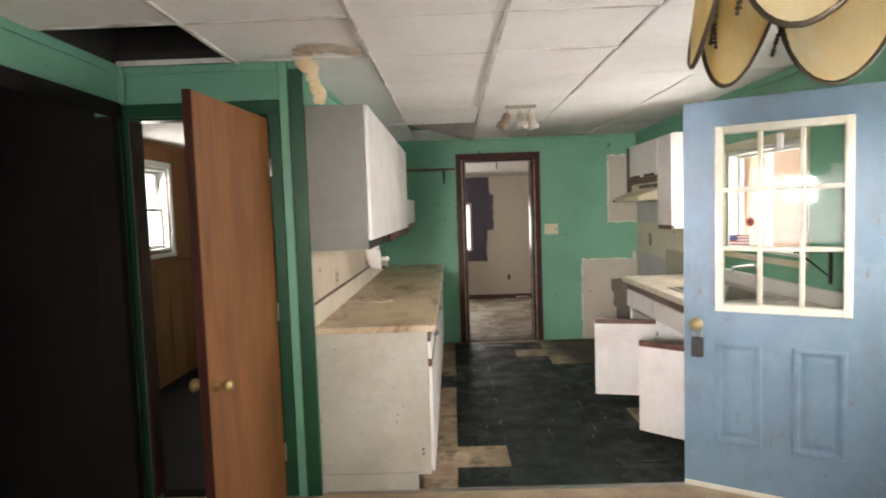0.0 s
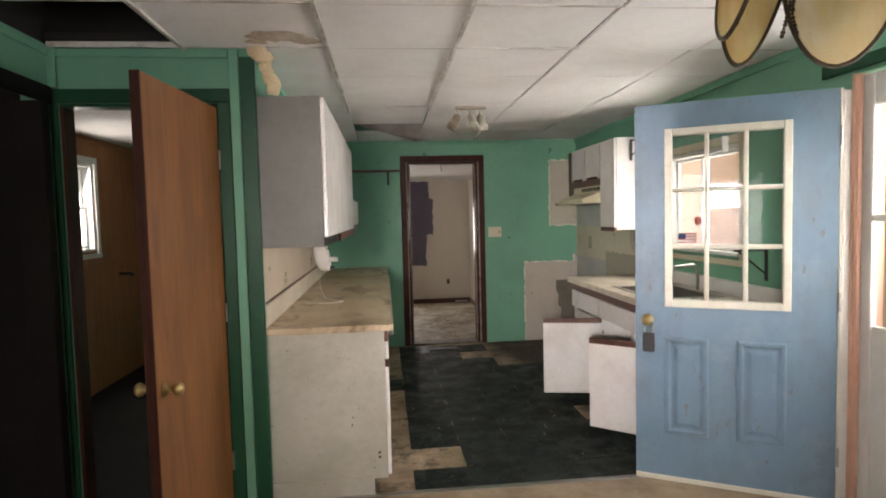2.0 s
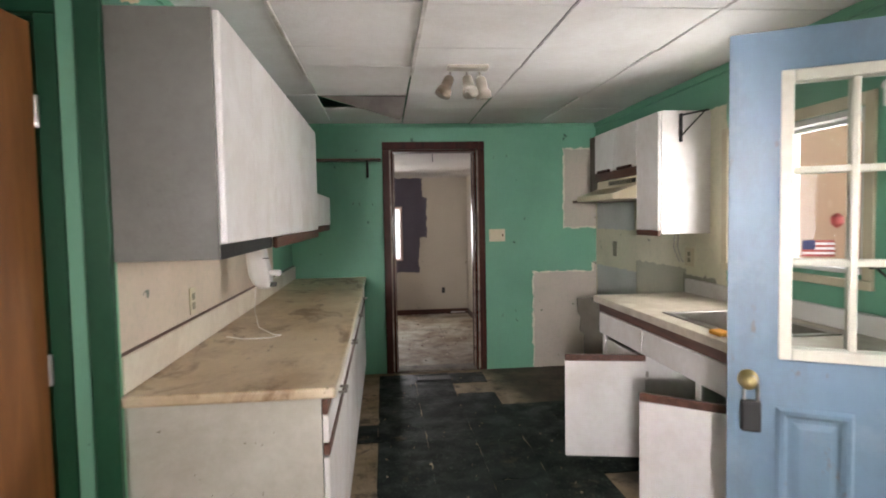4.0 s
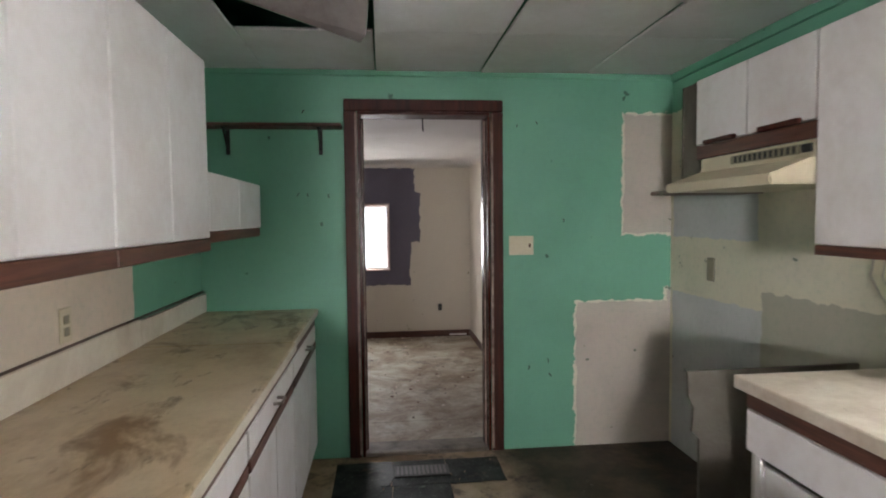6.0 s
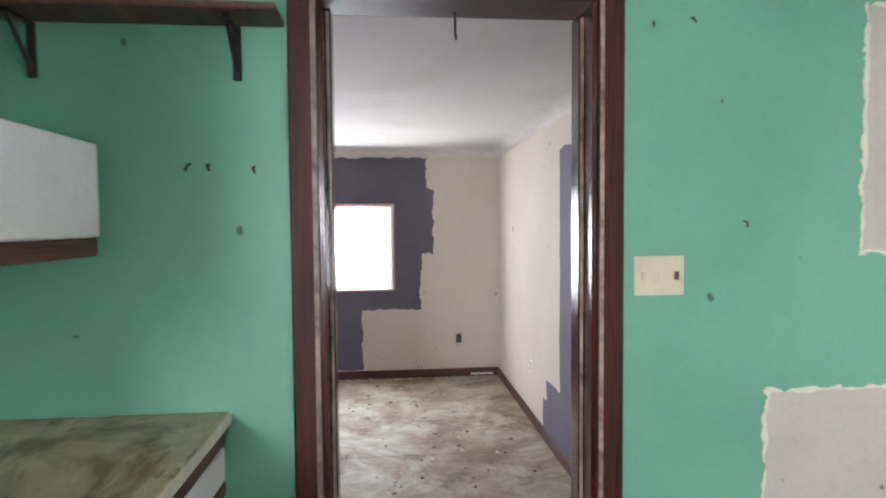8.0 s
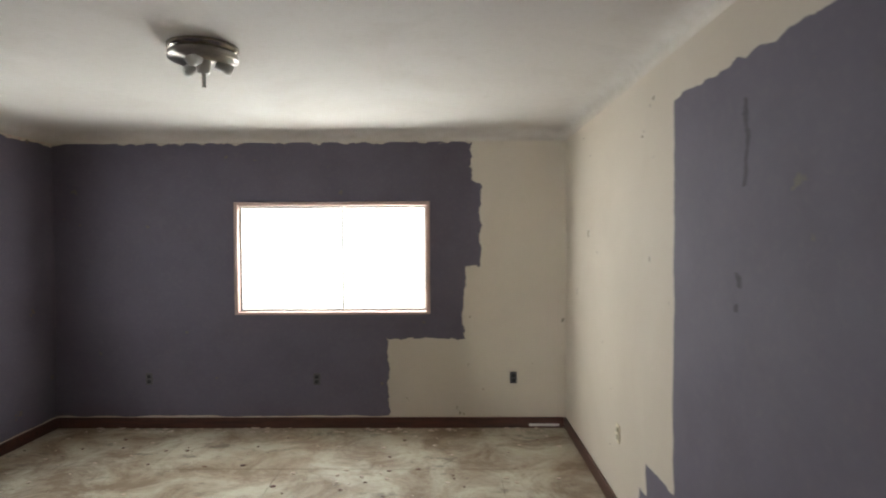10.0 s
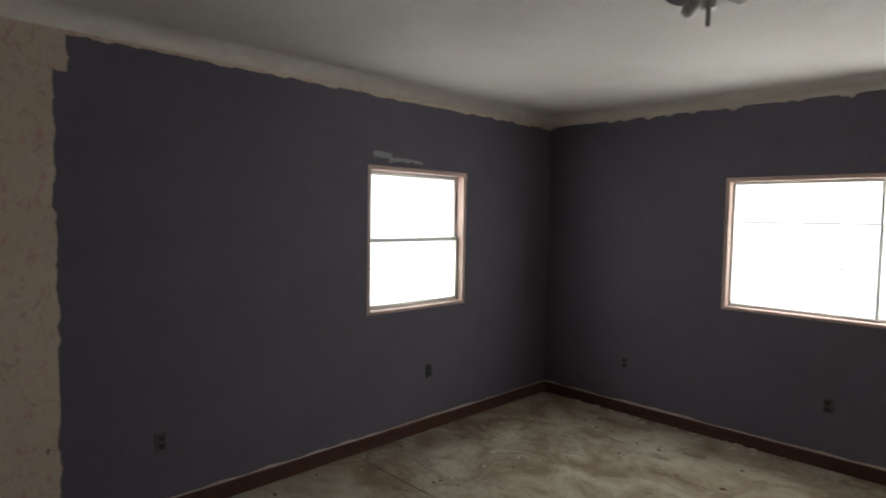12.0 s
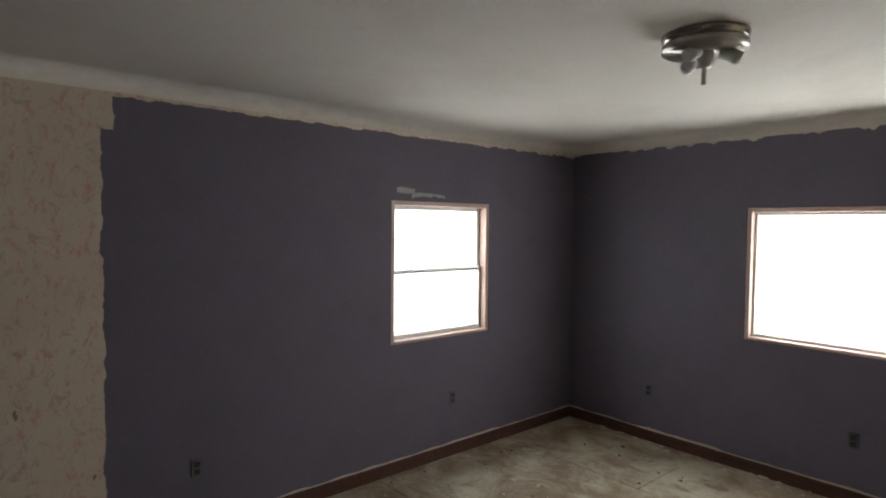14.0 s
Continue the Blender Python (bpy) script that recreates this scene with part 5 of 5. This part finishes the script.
def petal_mesh(r0, r1, z0, z1, width, lift, inset):
    """A rounded, gently cupped lamp petal; x runs out from the lamp's axis."""
    bm = bmesh.new()
    n, m = 16, 8
    rows = []
    for i in range(n + 1):
        s = 1 - (1 - i / n) ** 1.8
        k = 2 * s - 1
        w = width * (0.72 + 0.28 * math.sin((s / 0.55) * math.pi / 2) if s < 0.55 else math.sqrt(max(0.0, 1 - ((s - 0.55) / 0.45) ** 2))) - inset
        r = r0 + (r1 - r0) * math.sin(s * math.pi / 2)
        z = z0 + (z1 - z0) * (1 - math.cos(s * math.pi / 2))
        rows.append([bm.verts.new((r - 0.25 * (max(w, 0.003) * (j / m - 0.5) * 2) ** 2 / 0.1, max(w, 0.003) * (j / m - 0.5) * 2, z + lift)) for j in range(m + 1)])
    for a, b in zip(rows, rows[1:]):
        for j in range(m):
            bm.faces.new((a[j], a[j + 1], b[j + 1], b[j]))
    return bm


def stained_lamp():
    cx, cy, z = 0.53, 0.755, 1.682
    t = thing("stained_glass_lamp", "amber stained-glass petal pendant lamp with leaded edges", "pendant lamp", (cx, cy, z))
    part("stem", tube([(cx, cy, z + 0.33), (cx, cy, KZ)], 0.006), M_BRONZE, t)
    part("cap", lathe([(0.085, 0.0), (0.09, 0.01), (0.06, 0.03), (0.012, 0.05)], 20, ((cx, cy, z + 0.285), (0, 0, 1))), M_BRONZE, t, "", True)
    count, r1 = 7, 0.205
    rnd = random.Random(14)
    for k in range(count):
        a = math.tau * k / count + radians(66)
        rot = Matrix.Translation((cx, cy, z)) @ Matrix.Rotation(a, 4, "Z")
        bm = petal_mesh(0.10, r1, 0.27, 0.0, 0.090, 0.0, 0.0)
        rim = [e.verts[0] for e in bm.edges if e.is_boundary]
        outer = sorted((v.co.copy() for v in rim), key=lambda c: math.atan2(c.z - 0.13, c.y))
        bmesh.ops.solidify(bm, geom=bm.faces[:], thickness=0.003)
        bmesh.ops.transform(bm, matrix=rot, verts=bm.verts)
        p = part("petal", bm, M_AMBER2 if k in (0, 3, 5) else M_AMBER, t, "", True)
        part("lead_edge", tube([rot @ c for c in outer + outer[:1]], 0.0035, 6), M_BRONZE, p)
        # dark beaded metalwork in the gap between two petals
        beads = bmesh.new()
        turn = Matrix.Translation((cx, cy, z)) @ Matrix.Rotation(a + math.pi / count, 4, "Z")
        for n in range(56):
            h = 0.045 + 0.16 * (n // 2) / 27
            lo = len(beads.verts)
            bmesh.ops.create_icosphere(beads, subdivisions=1, radius=rnd.uniform(0.0026, 0.0046))
            beads.verts.ensure_lookup_table()
            side = (1 if n % 2 else -1) * max(0.003, 0.014 - (h - 0.045) * 0.3)
            spot = turn @ Vector((r1 - 0.026 - 0.12 * max(0.0, h - 0.07), side, h))
            bmesh.ops.translate(beads, vec=spot, verts=beads.verts[lo:])
        part("beading", beads, M_BRONZE, t, "dark beaded metal filigree")
    part("bulb", lathe([(0.012, 0.0), (0.014, 0.02), (0.03, 0.05), (0.028, 0.075), (0.0, 0.09)], 16, ((cx, cy, z + 0.27), (0, 0, -1))), M_VINYL, t, "", True)


M_BRONZE = worn("dark_bronze_lead", (0.06, 0.045, 0.03), (0.02, 0.015, 0.01), 0.45, metal=0.7)


def amber_glass(name, a, b):
    m = Mat(name, 0.18)
    c = m.mix(m.noise(14.0, 0.35, 0.65, vec=m.stretch((1.0, 1.0, 0.35)), distort=1.0), a, b)
    m.color(c).bump(m.noise(160.0, 0.3, 0.7), 0.5, 0.004)
    m.b.inputs["Transmission Weight"].default_value = 0.35
    m.b.inputs["Subsurface Weight"].default_value = 0.0
    n, l = m.n, m.l
    tr, mx = n.new("ShaderNodeBsdfTranslucent"), n.new("ShaderNodeMixShader")
    l.new(c, tr.inputs[0])
    mx.inputs[0].default_value = 0.65
    l.new(m.b.outputs[0], mx.inputs[1])
    l.new(tr.outputs[0], mx.inputs[2])
    l.new(mx.outputs[0], n["Material Output"].inputs[0])
    return m.m


M_AMBER = amber_glass("amber_glass", (0.86, 0.76, 0.44), (0.76, 0.56, 0.24))
M_AMBER2 = amber_glass("milky_amber_glass", (0.85, 0.80, 0.62), (0.78, 0.62, 0.30))
stained_lamp()

# ---- bedroom ----
def bedroom_trim():
    b = thing("baseboard", "dark brown wooden baseboard with chipped paint edge", "baseboard", (-0.6, 8.8, BF), kind="structure")
    part("north", box(BX0 + 0.016, BX1 - 0.016, BY1 - 0.014, BY1 - 0.001, BF, BF + 0.09, 0.004), M_BASE, b)
    part("west", box(BX0 + 0.001, BX0 + 0.014, BY0 + 0.002, BY1 - 0.002, BF, BF + 0.09, 0.004), M_BASE, b)
    part("east", box(BX1 - 0.014, BX1 - 0.001, BY0 + 0.002, BY1 - 0.002, BF, BF + 0.09, 0.004), M_BASE, b)
    e = thing("paint_edge", "ragged pale strip of bare plaster above the baseboard", "trim", (-0.6, 8.8, BF + 0.09), kind="structure")
    rnd = random.Random(12)
    for ax, a0, a1, face, out in ((0, BX0, BX1, BY1, -1), (1, BY0 + 0.1, BY1, BX0, 1)):
        bm = bmesh.new()
        n = 90
        top, low = [], []
        for i in range(n + 1):
            a = a0 + (a1 - a0) * i / n
            h = 0.004 + 0.014 * max(0.0, noise.noise(Vector((a * 6, ax * 7.0, 0.3))) + 0.35) + rnd.uniform(0, 0.003)
            d = face + out * 0.0022
            for lst, z in ((top, BF + 0.09 + h), (low, BF + 0.085)):
                lst.append(bm.verts.new((a, d, z) if ax == 0 else (d, a, z)))
        for i in range(n):
            bm.faces.new((low[i], low[i + 1], top[i + 1], top[i]))
        part("strip", bm, M_STRIP, e)


M_BASE = wood("brown_baseboard", (0.10, 0.032, 0.018), (0.03, 0.012, 0.008), 0.5, 0)
M_STRIP = worn("pale_plaster_edge", (0.52, 0.44, 0.36), (0.36, 0.27, 0.2), 0.8)
bedroom_trim()

for a, z in ((1.037, 0.205), (-0.552, 0.195), (-1.916, 0.20)):
    plate("bedroom_outlet", "uncovered grey outlet box in the wall", 0, BY1, -1, a, z, 0.055, 0.095, M_BOX, 0, 2)
for y, z in ((7.69, 0.19), (9.50, 0.225)):
    plate("bedroom_outlet", "uncovered dark outlet box in the purple wall", 1, BX0, 1, y, z, 0.055, 0.10, M_BOX, 0, 2)
plate("bedroom_outlet", "pale outlet plate on the plaster wall", 1, BX1, -1, 9.45, 0.25, 0.06, 0.1, M_CREAM, 0, 2)


def ceiling_fixture():
    x, y, z = -0.555, 8.82, BZ
    t = thing("ceiling_fixture", "bare metal ceiling light base without its shade", "ceiling light", (x, y, z - 0.18))
    part("canopy", lathe([(0.150, 0.001), (0.150, 0.012), (0.142, 0.03), (0.10, 0.045), (0.06, 0.05), (0.0, 0.05)], 32, ((x, y, z), (0, 0, -1))), M_FIXTURE, t, "", True)
    part("ring", lathe([(0.130, 0.031), (0.148, 0.036), (0.148, 0.06), (0.134, 0.064), (0.126, 0.05)], 32, ((x, y, z), (0, 0, -1))), M_METAL, t, "bright chipped metal ring", True)
    for a in (0.5, 2.6, 4.7):
        c, s = math.cos(a), math.sin(a)
        h = part("lamp_holder", lathe([(0.02, 0.0), (0.022, 0.045), (0.026, 0.05), (0.024, 0.075)], 14, ((x + 0.05 * c, y + 0.05 * s, z - 0.07), (c, s, -0.35))), M_VINYL, t, "white porcelain lamp holder", True)
    part("stem", tube([(x, y, z - 0.05), (x, y, z - 0.09), (x, y, z - 0.118)], [0.035, 0.030, 0.026], 12), M_VINYL, t, "", True)
    part("rod", tube([(x, y, z - 0.115), (x, y, z - 0.18)], 0.009), M_METAL, t)


M_FIXTURE = worn("tarnished_fixture", (0.42, 0.39, 0.34), (0.12, 0.10, 0.08), 0.22, metal=1.0)
ceiling_fixture()


def flakes(name, label, count, area, z, size, material, seed, category="debris"):
    """Loose flakes and crumbs lying on a floor: uneven thin chips."""
    rnd = random.Random(seed)
    bm = bmesh.new()
    for _ in range(count):
        x, y = rnd.uniform(*area[0]), rnd.uniform(*area[1])
        r = size * rnd.uniform(0.3, 1.0) ** 1.5
        n = rnd.randint(4, 7)
        spin = rnd.uniform(0, 6.28)
        top = [bm.verts.new((x + r * rnd.uniform(0.6, 1.2) * math.cos(spin + i * math.tau / n), y + r * rnd.uniform(0.4, 1.0) * math.sin(spin + i * math.tau / n), z + rnd.uniform(0.003, 0.008))) for i in range(n)]
        low = [bm.verts.new((v.co.x, v.co.y, z)) for v in top]
        bm.faces.new(top)
        for i in range(n):
            bm.faces.new((low[i], low[(i + 1) % n], top[(i + 1) % n], top[i]))
    bmesh.ops.recalc_face_normals(bm, faces=bm.faces)
    return tagged(part(name, bm, material), label, category, "", "stuff")


flakes("floor_debris", "pale plaster crumbs and paint flakes on the floor", 220, ((BX0 + 0.1, BX1 - 0.1), (6.9, BY1 - 0.1)), BF + 0.006, 0.022, M_STRIP, 21)
flakes("dark_floor_debris", "dark dirt crumbs and scraps on the floor", 130, ((BX0 + 0.1, BX1 - 0.1), (6.8, BY1 - 0.1)), BF + 0.006, 0.02, M_BROWN, 22)
flakes("wall_foot_debris", "white flakes lying along the baseboard", 70, ((BX0 + 0.1, BX1 - 0.1), (BY1 - 0.12, BY1 - 0.02)), BF + 0.006, 0.03, M_STRIP, 23)
flakes("kitchen_debris", "pale splinters and crumbs on the kitchen floor", 80, ((-0.15, 1.4), (3.05, 6.4)), 0.004, 0.009, M_KPLY, 24)
flakes("front_debris", "crumbs and chips on the plywood floor", 60, ((-1.4, 1.9), (1.2, 2.95)), 0.004, 0.02, M_STRIP, 25)

s = thing("metal_strip", "white strip of metal lying against the baseboard", "strip", (1.25, BY1 - 0.03, BF + 0.03))
part("bar", box(1.16, 1.40, BY1 - 0.022, BY1 - 0.0145, BF + 0.02, BF + 0.04, 0.002), M_VINYL, s)
h = thing("hanging_hook", "thin dark hook hanging from the doorway head", "hook", (0.52, 6.6, 1.95))
part("hook", tube([(0.52, 6.585, DOOR_Z - 0.02), (0.52, 6.585, 1.97), (0.523, 6.585, 1.95)], 0.004, 6), M_BLACK, h)


def bedroom_sheets():
    """Subfloor sheets laid with open seams."""
    holder = bpy.data.objects["floor_bedroom"]
    ys = [BY0 + 0.035, 7.62, 8.84, 10.06, BY1 - 0.015]
    for j, (y0, y1) in enumerate(zip(ys, ys[1:])):
        xs = [BX0 + 0.015, -1.5, 0.0, BX1 - 0.015] if j % 2 else [BX0 + 0.015, -0.6, 0.85, BX1 - 0.015]
        for x0, x1 in zip(xs, xs[1:]):
            part("sheet", box(x0 + 0.002, x1 - 0.002, y0 + 0.002, y1 - 0.002, BF - 0.004, BF + 0.006, 0.002), M_BEDFLOOR, holder)


bedroom_sheets()


# ---- kitchen floor ----
def kitchen_floor():
    edge = thing("floor_edge_strip", "worn grey metal strip at the kitchen floor edge", "trim", (0.6, 3.0, 0), kind="structure")
    part("strip", box(-0.72, 2.03, 2.985, 3.02, 0.0042, 0.010, 0.002), M_METAL, edge)
    v = thing("floor_register", "dark metal floor register in front of the doorway", "vent", (0.46, 6.24, 0.003))
    part("rim", box(0.31, 0.62, 6.17, 6.31, 0.004, 0.010, 0.002), M_BLACK, v)
    for k in range(12):
        part("slat", box(0.325 + k * 0.024, 0.338 + k * 0.024, 6.185, 6.295, 0.0105, 0.014, 0.001), M_BOX, v)
    holder = bpy.data.objects["floor_kitchen"]
    step = 0.3115
    kinds = []
    for k in range(4):
        bm = bmesh.new()
        rnd = random.Random(k + 40)
        h = step / 2 - 0.0001
        ring = []
        for (ax, ay, bx, by) in ((-h, -h, h, -h), (h, -h, h, h), (h, h, -h, h), (-h, h, -h, -h)):
            for i in range(4):
                s = i / 4
                chip = rnd.uniform(0, 0.012) if rnd.random() < 0.12 else 0.0
                p = Vector((ax + (bx - ax) * s, ay + (by - ay) * s, 0))
                ring.append(p * (1 - chip / h))
        top = [bm.verts.new((p.x, p.y, 0.003)) for p in ring]
        low = [bm.verts.new((p.x, p.y, -0.002)) for p in ring]
        bm.faces.new(top)
        for i in range(len(ring)):
            bm.faces.new((low[i], low[(i + 1) % 16], top[(i + 1) % 16], top[i]))
        me = bpy.data.meshes.new("vinyl_tile")
        bm.to_mesh(me)
        bm.free()
        me.materials.append(M_VTILE)
        kinds.append(me)
    rnd = random.Random(5)
    gone = {(0, 0), (0, 1), (0, 2), (0, 3), (0, 4), (0, 5), (0, 7), (0, 8), (0, 9), (0, 10), (1, 1), (3, 9), (4, 8), (4, 9), (4, 10), (5, 8), (5, 9), (5, 10), (6, 8), (6, 9), (6, 10), (5, 3), (6, 2)}
    for i in range(10):
        for j in range(12):
            x, y = -0.325 + (i + 0.5) * step, 2.9635 + (j + 0.5) * step
            if y > 6.45 or (i, j) in gone or x > KX1 - 0.16:
                continue
            ob = new("vinyl_tile", kinds[rnd.randrange(4)])
            ob.parent = holder
            if j == 0:
                ob.matrix_basis = pose(x, 3.148, 0.0) @ Matrix.Diagonal((1.0, 0.81, 1.0, 1.0))
                continue
            ob.matrix_basis = pose(x + rnd.uniform(-0.001, 0.001), y, rnd.uniform(-0.001, 0.0015), rnd.uniform(-0.25, 0.25), rnd.uniform(-0.25, 0.25), rnd.choice((0, 90, 180, 270)) + rnd.uniform(-0.5, 0.5))


def tile_material():
    m = Mat("dark_marbled_vinyl", 0.4)
    m.b.inputs["Specular IOR Level"].default_value = 0.1
    info = m.n.new("ShaderNodeObjectInfo")
    c = m.mix(m.noise(9.0, 0.52, 0.72, distort=1.5), (0.011, 0.016, 0.0135), (0.024, 0.034, 0.028))
    c = m.mix(m.math("MULTIPLY", m.noise(48.0, 0.58, 0.68, distort=1.2), 0.75), c, (0.11, 0.145, 0.11))
    c = m.mix(m.math("MULTIPLY", m.noise(3.2, 0.60, 0.70, rough=0.75), 0.75), c, (0.13, 0.10, 0.065))
    c = m.mix(m.math("MULTIPLY", info.outputs["Random"], 0.3), c, (0.04, 0.048, 0.048))
    m.color(c).rough(m.math("MULTIPLY_ADD", m.noise(5.0), 0.35, 0.38))
    return m.bump(m.noise(40.0, 0.3, 0.7), 0.2, 0.003).m


M_VTILE = tile_material()
kitchen_floor()
